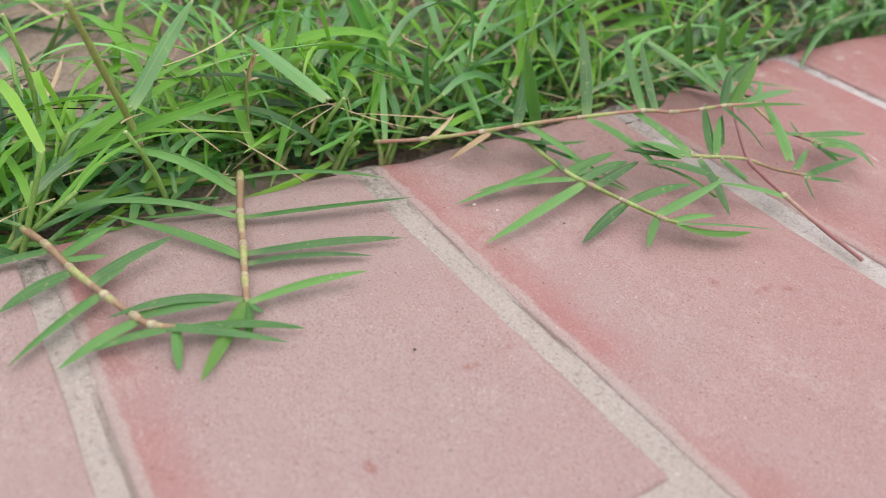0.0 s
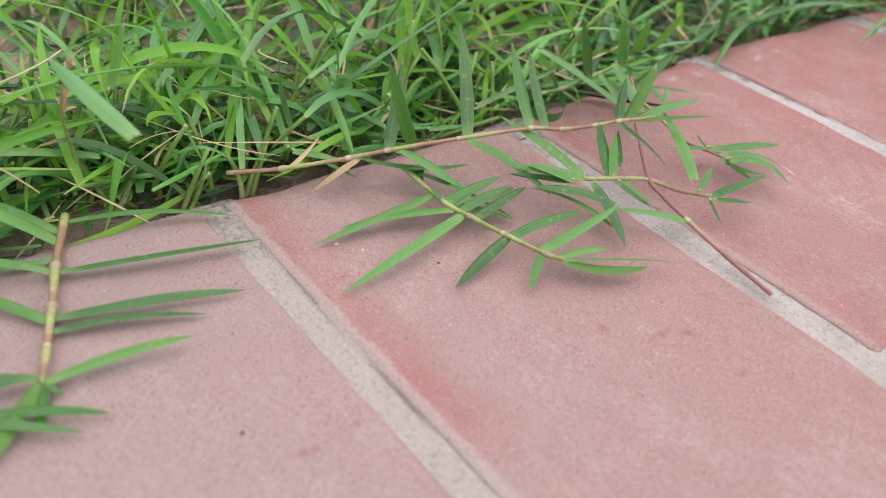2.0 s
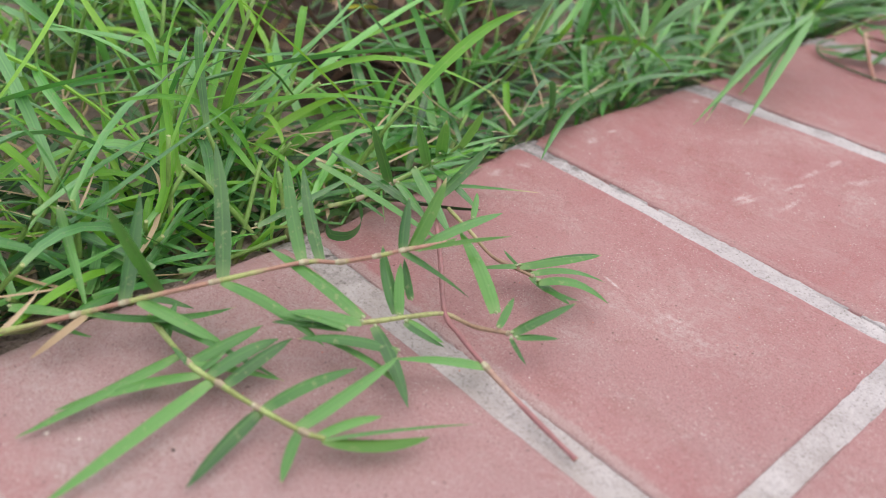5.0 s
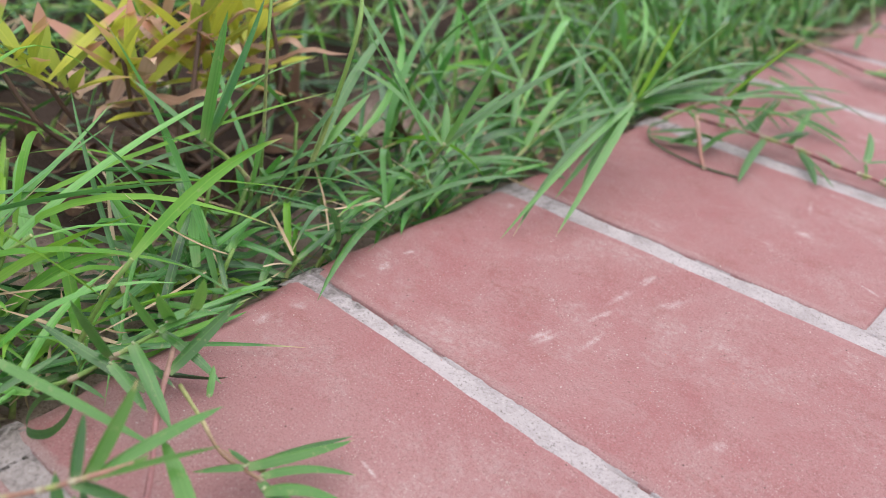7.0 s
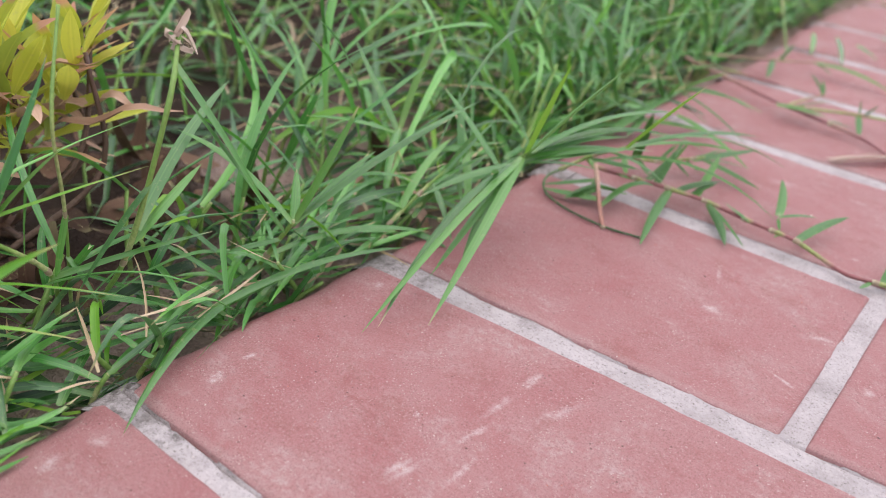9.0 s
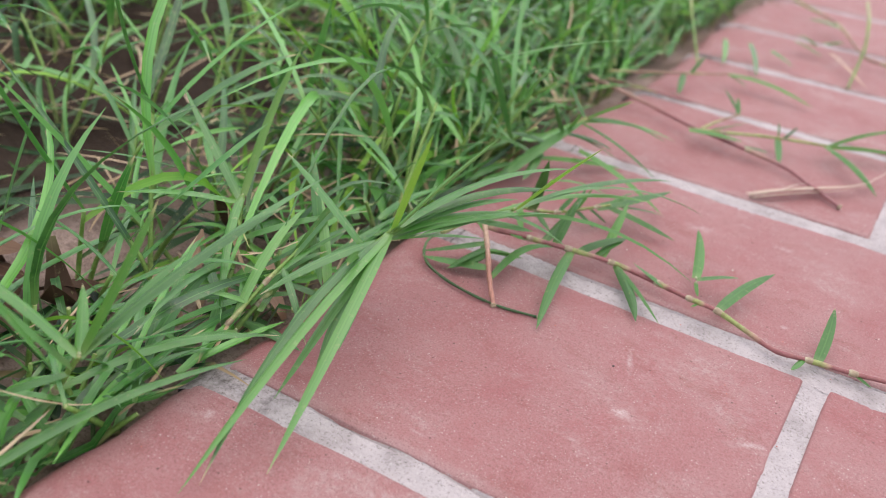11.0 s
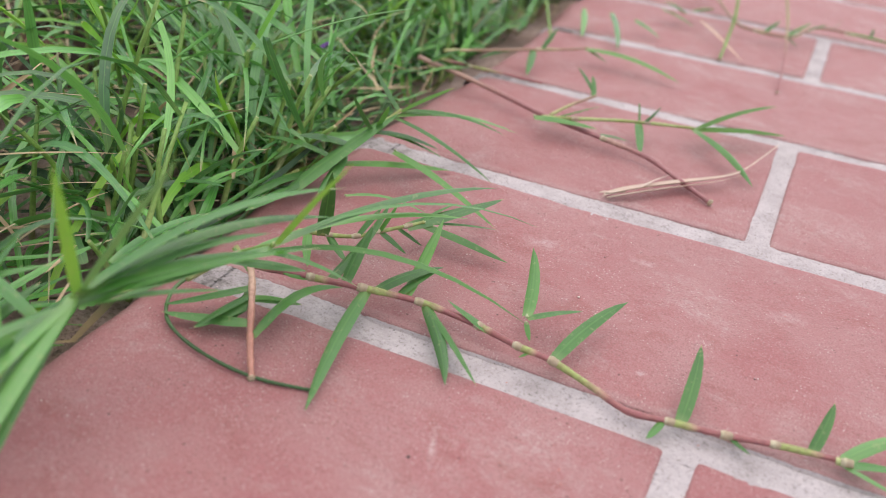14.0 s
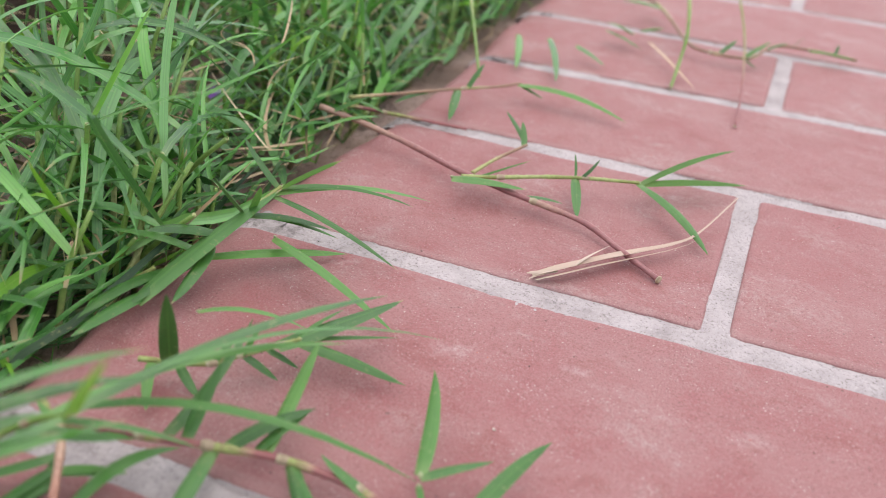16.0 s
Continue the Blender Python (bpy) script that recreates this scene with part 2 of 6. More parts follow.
def soil_material():
    m = Mat("sandy soil")
    p = m.node("ShaderNodeNewGeometry").outputs["Position"]
    n1 = m.noise(p, 22, 5, 0.6)
    c = m.ramp(n1, (0.32, (0.085, 0.050, 0.036)), (0.48, (0.25, 0.165, 0.130)), (0.64, (0.52, 0.385, 0.33)))
    along = m.node("ShaderNodeSeparateXYZ", Vector=p).outputs[1]
    sand = m.ramp(m.math("ADD", m.math("MULTIPLY", along, -3.0), m.math("MULTIPLY", n1, 0.8)), (0.30, 0.30), (1.35, 0.75))
    far = m.node("ShaderNodeVectorMath", Vector=p)
    far.operation = "LENGTH"
    sand = m.mix(m.ramp(m.math("MULTIPLY", far.outputs["Value"], 0.2), (0.14, 0.0), (0.5, 1.0)), sand, (0.6, 0.6, 0.6))
    c = m.mix(sand, c, (0.54, 0.42, 0.365))
    # a much darker soil colour behind the lawn's edge, from the shrub on
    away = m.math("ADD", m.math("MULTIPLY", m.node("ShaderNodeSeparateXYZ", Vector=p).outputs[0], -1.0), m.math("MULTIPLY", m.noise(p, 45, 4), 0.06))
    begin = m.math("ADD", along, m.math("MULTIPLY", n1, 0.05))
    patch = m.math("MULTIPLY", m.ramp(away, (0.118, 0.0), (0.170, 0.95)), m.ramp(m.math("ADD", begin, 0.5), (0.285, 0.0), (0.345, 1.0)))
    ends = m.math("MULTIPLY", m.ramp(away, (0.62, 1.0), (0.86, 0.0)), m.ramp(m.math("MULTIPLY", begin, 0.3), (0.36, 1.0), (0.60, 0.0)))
    dark_soil = m.math("MULTIPLY", patch, ends)
    # the same dark colour in a round patch about the shrub's foot
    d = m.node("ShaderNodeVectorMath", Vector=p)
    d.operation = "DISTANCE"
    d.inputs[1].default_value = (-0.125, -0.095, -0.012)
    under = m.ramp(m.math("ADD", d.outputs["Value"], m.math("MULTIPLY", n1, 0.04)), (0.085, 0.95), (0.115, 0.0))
    dark_soil = m.math("MAXIMUM", dark_soil, under)
    c = m.mix(dark_soil, c, (0.034, 0.021, 0.015))
    g = m.noise(p, 600, 4, 0.7)
    c = m.mix(m.ramp(g, (0.3, 0.6), (0.5, 0.0)), c, (0.10, 0.07, 0.05))
    m.bump(g, 0.9, 0.002)
    m.bump(m.noise(p, 120, 4), 0.8, 0.006)
    return m.done(c, 0.95, 0.15)


def leaf_material(name, lo, mid, hi, tip, tip_at=0.86, through=0.26, gloss=0.36, tips=0.34, spec=0.5, sky_sheen=0.30):
    """A blade: own tone for each leaf, fine ribs, a groove along the middle, a painted sky sheen and now and then a dry
    tip.
    """
    m = Mat(name)
    uv = m.node("ShaderNodeUVMap").outputs[0]
    sep = m.node("ShaderNodeSeparateXYZ", Vector=uv)
    u, v = sep.outputs[0], sep.outputs[1]
    rnd = m.node("ShaderNodeNewGeometry").outputs["Random Per Island"]
    orn = m.node("ShaderNodeObjectInfo").outputs["Random"]
    r = m.math("FRACT", m.math("ADD", rnd, orn))
    r2 = m.math("FRACT", m.math("MULTIPLY", r, 13.7))
    c = m.ramp(r, (0.0, lo), (0.5, mid), (1.0, hi))
    p = m.node("ShaderNodeNewGeometry").outputs["Position"]
    c = m.mix(m.ramp(m.noise(p, 90, 3), (0.35, 0.0), (0.7, 0.5)), c, m.mix(0.5, c, hi))
    # the sky's sheen on waxy blades, mixed into the colour of some as blue-grey
    bloom_or_sheen = m.math("MULTIPLY", m.ramp(r2, (0.35, 0.0), (0.85, 1.0)), sky_sheen)
    c = m.mix(bloom_or_sheen, c, m.mix(0.5, mid, (0.30, 0.44, 0.30)))
    rib = m.node("ShaderNodeTexWave", Vector=m.scaled(uv, (1, 0, 1)), Scale=6.5).outputs["Fac"]
    c = m.mix(m.math("MULTIPLY", rib, 0.05), c, hi)
    off = m.math("ABSOLUTE", m.math("SUBTRACT", u, 0.5))
    c = m.mix(m.ramp(off, (0.0, 0.45), (0.06, 0.0)), c, hi)
    c = m.mix(m.ramp(off, (0.06, 0.0), (0.12, 0.22), (0.22, 0.0)), c, lo)
    c = m.mix(m.ramp(off, (0.44, 0.0), (0.5, 0.35)), c, hi)
    spots = m.noise(m.scaled(p, (1, 1, 1), (0.4, 0.2, 0.1)), 520, 3, 0.6)
    c = m.mix(m.ramp(spots, (0.60, 0.0), (0.72, 0.35)), c, (0.36, 0.36, 0.16))
    tipf = m.math("MULTIPLY", m.ramp(v, (tip_at, 0.0), (min(0.99, tip_at + 0.11), 1.0)), m.ramp(m.math("FRACT", m.math("MULTIPLY", r, 7.3)), (max(0.0, 0.96 - tips), 0.0), (min(1.0, 1.04 - tips), 1.0)))
    c = m.mix(tipf, c, tip)
    basef = m.ramp(v, (0.0, 0.45), (0.14, 0.0))
    c = m.mix(basef, c, m.mix(0.5, hi, (0.42, 0.46, 0.22)))
    m.bump(rib, 0.15, 0.0003)
    m.done(c, m.ramp(r2, (0.0, gloss - 0.06), (1.0, gloss + 0.14)), spec)
    m.put(sky_sheen * 0.25, m.b.inputs["Sheen Weight"])
    m.put(0.35, m.b.inputs["Sheen Roughness"])
    m.put((0.80, 1.0, 0.88), m.b.inputs["Sheen Tint"])
    tr = m.node("ShaderNodeBsdfTranslucent", Color=m.mix(0.35, c, hi))
    mx = m.node("ShaderNodeMixShader", Fac=through)
    m.l.new(m.b.outputs[0], mx.inputs[1])
    m.l.new(tr.outputs[0], mx.inputs[2])
    m.l.new(mx.outputs[0], m.n["Material Output"].inputs[0])
    return m.m


def stem_material(name, a, b, c3):
    """A jointed stem: from each joint a sheath (c3) that ends in bare culm (b, then a); v counts the joints."""
    m = Mat(name)
    uv = m.node("ShaderNodeUVMap").outputs[0]
    p = m.node("ShaderNodeNewGeometry").outputs["Position"]
    v = m.node("ShaderNodeSeparateXYZ", Vector=uv).outputs[1]
    own = m.node("ShaderNodeTexWhiteNoise", Vector=m.node("ShaderNodeCombineXYZ", X=m.math("FLOOR", v), Y=m.node("ShaderNodeObjectInfo").outputs["Random"]).outputs[0]).outputs["Value"]
    shift = m.math("MULTIPLY", m.math("SUBTRACT", own, 0.4), 0.6)
    part_way = m.math("ADD", m.math("FRACT", v), m.math("ADD", shift, m.math("MULTIPLY", m.noise(p, 240, 3), 0.12)))
    c = m.ramp(part_way, (0.34, c3), (0.50, b), (0.60, a), (1.0, a))
    s = m.noise(m.scaled(uv, (9, 1.2, 1)), 6, 3)
    c = m.mix(m.math("MULTIPLY", m.ramp(s, (0.4, 0.0), (0.7, 1.0)), 0.30), c, m_mid(b, c3))
    c = m.mix(m.ramp(m.noise(p, 700, 3), (0.40, 0.35), (0.55, 0.0)), c, m.mix(0.5, a, (0.05, 0.04, 0.02)))
    m.bump(s, 0.3, 0.0004)
    return m.done(c, 0.42, 0.45)


def m_mid(a, b):
    return tuple((p + q) / 2 for p, q in zip(a, b))


BRICK, MORTAR, SOIL = brick_material(), mortar_material(), soil_material()
GRASS = leaf_material("fresh grass leaf", (0.007, 0.050, 0.013), (0.040, 0.212, 0.036), (0.160, 0.46, 0.082), (0.55, 0.42, 0.24), through=0.20, gloss=0.26, spec=0.9, sky_sheen=0.20)
GRASS_RUNNER = leaf_material("runner leaf", (0.016, 0.080, 0.013), (0.036, 0.148, 0.023), (0.098, 0.275, 0.048), (0.40, 0.28, 0.16), tip_at=0.94, through=0.18, gloss=0.34, spec=0.6, sky_sheen=0.14)
GRASS_SHOOT = leaf_material("lawn shoot leaf", (0.018, 0.100, 0.016), (0.052, 0.205, 0.032), (0.135, 0.36, 0.068), (0.52, 0.40, 0.24), tip_at=0.92, through=0.20, gloss=0.30, spec=0.9, sky_sheen=0.24)
# Leaves low in the lawn: the shade of its gaps is put into their colour.
GRASS_LOW_SHADE = leaf_material("low grass leaf, shade in its colour", (0.006, 0.026, 0.010), (0.015, 0.066, 0.018), (0.050, 0.135, 0.035), (0.34, 0.24, 0.13), tip_at=0.7, through=0.12, gloss=0.42, spec=0.4, tips=0.5, sky_sheen=0.06)
GRASS_YOUNG = leaf_material("young grass leaf", (0.072, 0.28, 0.020), (0.135, 0.39, 0.030), (0.26, 0.51, 0.055), (0.5, 0.45, 0.2), through=0.30, sky_sheen=0.10)
GRASS_TIP = leaf_material("young shoot leaf", (0.046, 0.17, 0.026), (0.078, 0.225, 0.034), (0.14, 0.31, 0.055), (0.5, 0.40, 0.2), through=0.42, gloss=0.36, spec=0.5, sky_sheen=0.05)
DRY = leaf_material("dry straw leaf", (0.42, 0.28, 0.16), (0.56, 0.40, 0.25), (0.66, 0.52, 0.36), (0.4, 0.26, 0.15), through=0.2, gloss=0.6, sky_sheen=0.0)
STEM_GREEN = stem_material("green grass stem", (0.16, 0.30, 0.06), (0.27, 0.38, 0.11), (0.42, 0.44, 0.20))
STEM_FRESH = stem_material("fresh runner stem", (0.24, 0.27, 0.08), (0.30, 0.38, 0.12), (0.36, 0.42, 0.16))
STEM_ROSE = stem_material("rosy runner stem", (0.38, 0.180, 0.140), (0.38, 0.31, 0.16), (0.32, 0.36, 0.12))
STEM_RED = stem_material("reddish runner stem", (0.29, 0.085, 0.100), (0.40, 0.25, 0.17), (0.27, 0.33, 0.10))
STEM_WINE = stem_material("wine red runner stem", (0.31, 0.125, 0.130), (0.36, 0.170, 0.155), (0.40, 0.25, 0.19))
STEM_TAN = stem_material("tan runner stem", (0.29, 0.165, 0.110), (0.42, 0.33, 0.19), (0.34, 0.37, 0.14))
STEM_DARK = stem_material("dark green blade", (0.035, 0.09, 0.03), (0.055, 0.13, 0.04), (0.09, 0.17, 0.06))
LIGULE = stem_material("pale leaf collar", (0.30, 0.36, 0.17), (0.36, 0.41, 0.22), (0.42, 0.45, 0.28))
NODE = stem_material("pale node sheath", (0.34, 0.26, 0.17), (0.42, 0.34, 0.22), (0.48, 0.43, 0.29))
PINK = stem_material("pink cut stalk", (0.46, 0.20, 0.15), (0.54, 0.28, 0.21), (0.60, 0.40, 0.29))
STRAW = leaf_material("bleached straw", (0.44, 0.32, 0.245), (0.52, 0.40, 0.32), (0.60, 0.49, 0.41), (0.5, 0.4, 0.3), through=0.12, gloss=0.55, sky_sheen=0.0)


# ---- mesh helpers ----
def mesh_of(name, verts, faces, mat, uvs=None, smooth=True):
    me = bpy.data.meshes.new(name)
    me.from_pydata([tuple(v) for v in verts], [], [tuple(f) for f in faces])
    if uvs is not None:
        lay = me.uv_layers.new(name="UVMap")
        idx = np.empty(len(me.loops), dtype=np.int32)
        me.loops.foreach_get("vertex_index", idx)
        lay.data.foreach_set("uv", np.asarray(uvs, dtype=np.float32)[idx].ravel())
    me.materials.append(mat)
    if smooth:
        me.polygons.foreach_set("use_smooth", np.ones(len(me.polygons), dtype=bool))
    me.update()
    return me


def part(name, me, parent, label=""):
    ob = new(name, me)
    ob.parent = parent
    return tagged(ob, label) if label else ob


def thing(name, label, category, group="", kind=""):
    return tagged(new(name), label, category, group, kind)


TAPER = np.array([0.72, 0.94, 1.0, 0.97, 0.90, 0.76, 0.50, 0.02])
LONG = np.array([0.62, 0.9, 1.0, 0.97, 0.85, 0.66, 0.40, 0.02])
PROFILE = np.array([0.70, 0.94, 1.0, 0.97, 0.90, 0.76, 0.50, 0.03])


def ribbons(spines, widths, fold=0.25, side=None, profile=PROFILE):
    """Leaf blades along spines (N, S, 3): a shallow fold along the midrib, pointed tip."""
    spines = np.asarray(spines, float)
    n, s, _ = spines.shape
    tan = np.gradient(spines, axis=1)
    tan /= np.linalg.norm(tan, axis=2, keepdims=True) + 1e-9
    if side is None:
        side = np.cross(tan, np.array([0.0, 0.0, 1.0]))
        bad = np.linalg.norm(side, axis=2, keepdims=True) < 0.15
        side = np.where(bad, np.cross(tan, np.array([0.3, 1.0, 0.0])), side)
    else:
        side = np.broadcast_to(np.asarray(side, float), spines.shape)
        side = side - tan * (side * tan).sum(2, keepdims=True)
    side = side / (np.linalg.norm(side, axis=2, keepdims=True) + 1e-9)
    up = np.cross(side, tan)
    prof = np.interp(np.linspace(0, 1, s), np.linspace(0, 1, len(profile)), profile)
    half = 0.5 * np.asarray(widths, float).reshape(-1, 1, 1) * prof.reshape(1, -1, 1)
    fold = np.asarray(fold, float).reshape(-1, 1, 1)
    left, right = spines - side * half + up * half * fold, spines + side * half + up * half * fold
    verts = np.stack([left, spines, right], axis=2).reshape(-1, 3)
    v = np.broadcast_to(np.linspace(0, 1, s).reshape(1, s, 1), (n, s, 3))
    u = np.broadcast_to(np.array([0.0, 0.5, 1.0]).reshape(1, 1, 3), (n, s, 3))
    uvs = np.stack([u, v], axis=-1).reshape(-1, 2)
    k = np.arange(s - 1)[:, None] * 3 + np.array([0, 1])[None]
    quad = np.stack([k, k + 1, k + 4, k + 3], axis=-1).reshape(-1, 4)
    faces = (quad[None] + (np.arange(n) * s * 3)[:, None, None]).reshape(-1, 4)
    return verts, faces, uvs


def tubes(spines, radii, sides=6):
    """Round stems along spines (N, S, 3) with a radius for each point (N, S)."""
    spines, radii = np.asarray(spines, float), np.asarray(radii, float)
    n, s, _ = spines.shape
    tan = np.gradient(spines, axis=1)
    tan /= np.linalg.norm(tan, axis=2, keepdims=True) + 1e-9
    ref = np.where(np.abs(tan[..., 2:]) > 0.8, np.array([1.0, 0, 0]), np.array([0, 0, 1.0]))
    a = np.cross(tan, ref)
    a /= np.linalg.norm(a, axis=2, keepdims=True) + 1e-9
    b = np.cross(tan, a)
    th = np.linspace(0, 2 * np.pi, sides, endpoint=False)
    ring = a[:, :, None] * np.cos(th)[None, None, :, None] + b[:, :, None] * np.sin(th)[None, None, :, None]
    verts = (spines[:, :, None] + ring * radii[:, :, None, None]).reshape(-1, 3)
    u = np.broadcast_to((th / (2 * np.pi)).reshape(1, 1, -1), (n, s, sides))
    v = np.broadcast_to(np.linspace(0, 1, s).reshape(1, s, 1), (n, s, sides))
    uvs = np.stack([u, v], axis=-1).reshape(-1, 2)
    i = np.arange(s - 1)[:, None] * sides
    j = np.arange(sides)[None]
    quad = np.stack([i + j, i + (j + 1) % sides, i + sides + (j + 1) % sides, i + sides + j], axis=-1).reshape(-1, 4)
    faces = [tuple(f) for f in (quad[None] + (np.arange(n) * s * sides)[:, None, None]).reshape(-1, 4)]
    for t in range(n):
        o = t * s * sides
        faces.append(tuple(o + sides - 1 - np.arange(sides)))
        faces.append(tuple(o + (s - 1) * sides + np.arange(sides)))
    return verts, faces, uvs


def smooth_line(points, count):
    """A smooth line through the points (Catmull-Rom), count points long."""
    p = np.asarray(points, float)
    if len(p) == 2:
        return p[0] + (p[1] - p[0]) * np.linspace(0, 1, count)[:, None]
    q = np.vstack([2 * p[0] - p[1], p, 2 * p[-1] - p[-2]])
    out = []
    for t in np.linspace(0, len(p) - 1, count):
        i = min(int(t), len(p) - 2)
        f = t - i
        a, b, c, d = q[i : i + 4]
        out.append(0.5 * (2 * b + (c - a) * f + (2 * a - 5 * b + 4 * c - d) * f**2 + (3 * b - a - 3 * c + d) * f**3))
    return np.array(out)


# ---- setting: soil, mortar bed, brick rows ----
def edge_x(y):
    """The lawn edge of the paving (metres), a little uneven."""
    return 0.003 * math.sin(y * 21 + 0.6) + 0.010 * max(0.0, min(1.0, (y - 0.10) / 0.25)) + 0.02 * max(0.0, y - 0.45)


# joints between rows: y at x = 0 and at x = 0.16
JOINTS = [(-0.4468, -0.4478), (-0.3415, -0.3360), (-0.2295, -0.2275), (-0.1216, -0.1204), (-0.0152, -0.0036), (0.0984, 0.1075),
          (0.2020, 0.2132), (0.301, 0.3145), (0.391, 0.407), (0.479, 0.494)]
JOINTS = [(-0.450 - 0.112 * k, -0.451 - 0.112 * k) for k in range(6, 0, -1)] + JOINTS + [(0.479 + 0.101 * k, 0.494 + 0.1015 * k) for k in range(1, 20)]
WIDE = {6: 0.0036, 7: 0.0041, 8: 0.0048, 9: 0.0037, 10: 0.0050, 11: 0.0053, 12: 0.0048}     # half a joint's width
GAP = 0.0040
FIRST_ODD = 6      # the row above this joint ends its edge bricks at x = 0.155


def joint_y(k, x):
    a, b = JOINTS[k]
    return a + (b - a) * x / 0.16


def build_ground():
    xs = np.concatenate([np.linspace(-60, -1.2, 8), np.linspace(-1.0, 0.03, 60), np.linspace(0.1, 2, 4), np.linspace(8, 60, 6)])
    ys = np.concatenate([np.linspace(-60, -1.5, 8), np.linspace(-1.2, 1.6, 120), np.linspace(2, 60, 10)])
    verts, faces = [], []
    for y in ys:
        for x in xs:
            z = -0.014 + 0.007 * noise.noise((x * 18, y * 18, 1)) + 0.003 * noise.noise((x * 70, y * 70, 5))
            z += 0.012 * min(1, max(0, -x - 0.1) / 0.3)
            if x > -0.012:
                z = min(z, -0.0070)
            if x > 0.02:
                z = -0.05
            verts.append((x, y, z))
    w = len(xs)
    for j in range(len(ys) - 1):
        for i in range(w - 1):
            faces.append((j * w + i, j * w + i + 1, (j + 1) * w + i + 1, (j + 1) * w + i))
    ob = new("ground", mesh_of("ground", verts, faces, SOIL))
    tagged(ob, "pale sandy soil under the lawn beside the paving", "ground", kind="structure")


def near_joint(k):
    return -0.6 < JOINTS[k][0] < 0.6


def mortar_z(x, y):
    return -0.00065 + 0.00022 * noise.noise((x * 210, y * 210, 2)) + 0.00022 * noise.noise((x * 600, y * 600, 3))


def build_mortar():
    """The bed under the bricks, and on it the mortar of each joint, whose top lies a little under the bricks."""
    y0, y1 = JOINTS[0][0], JOINTS[-1][0]
    bed = new("mortar_bed", mesh_of("mortar_bed", [(0.02, y0, -0.03), (1.30, y0, -0.03), (1.30, y1, -0.03), (0.02, y1, -0.03)], [(0, 1, 2, 3)], MORTAR))
    tagged(bed, "pale grey gritty mortar in the joints of the paving", "mortar", kind="structure")
    xs = np.concatenate([np.linspace(0.001, 0.30, 260), np.linspace(0.32, 1.30, 16)])
    for k in range(len(JOINTS)):
        near = near_joint(k)
        offs = np.linspace(-0.008, 0.008, 41 if near else 3)
        verts, faces = [], []
        for x in xs if near else xs[::8]:
            for o in offs:
                y = joint_y(k, x) + o
                xx = x + edge_x(y) if x < 0.02 else x
                z = mortar_z(xx, y)
                crack = o - WIDE.get(k, GAP) + 0.0007 + 0.0008 * noise.noise((xx * 45, k, 7))
                if near and abs(crack) < 0.00055:
                    z -= (0.0012 if k < 9 else 0.0030) * max(0, min(1, noise.noise((xx * 26, k * 3.3, 1)) * 3.0 + 0.05))
                if x < 0.012:
                    z -= 0.004 * (1 - x / 0.012) ** 2
                verts.append((xx, y, z))
        m = len(offs)
        for i in range(len(verts) // m - 1):
            for j in range(m - 1):
                faces.append((i * m + j, (i + 1) * m + j, (i + 1) * m + j + 1, i * m + j + 1))
        for j in range(m - 1):     # the end towards the lawn
            a = len(verts)
            verts += [(verts[j][0] - 0.001, verts[j][1], -0.03), (verts[j + 1][0] - 0.001, verts[j + 1][1], -0.03)]
            faces.append((j, j + 1, a + 1, a))
        part("mortar_joint", mesh_of("mortar_joint", verts, faces, MORTAR), bed)
    for k in range(len(JOINTS) - 1):          # the short joints between the bricks of a row
        for x in cross_joints(k):
            ya, yb = joint_y(k, x) + 0.006, joint_y(k + 1, x) - 0.006
            ny, nx = (36, 9) if near_joint(k) and x < 0.5 else (4, 3)
            verts = [(x - 0.008 + 0.016 * i / (nx - 1), ya + (yb - ya) * j / (ny - 1), 0) for j in range(ny) for i in range(nx)]
            verts = [(a, b, mortar_z(a, b) - 0.00005) for a, b, _ in verts]
            faces = [(j * nx + i, j * nx + i + 1, j * nx + nx + i + 1, j * nx + nx + i) for j in range(ny - 1) for i in range(nx - 1)]
            part("cross_joint", mesh_of("cross_joint", verts, faces, MORTAR), bed)


def cross_joints(k):
    first = 0.1580 if (k - FIRST_ODD) % 2 == 0 else 0.243
    first += 0.001 * math.sin(k * 2.3)
    out = []
    while first < 1.12:
        out.append(first)
        first += 0.240
    return out




def dist_lo(v, ya, yb):
    return v * (yb - ya)


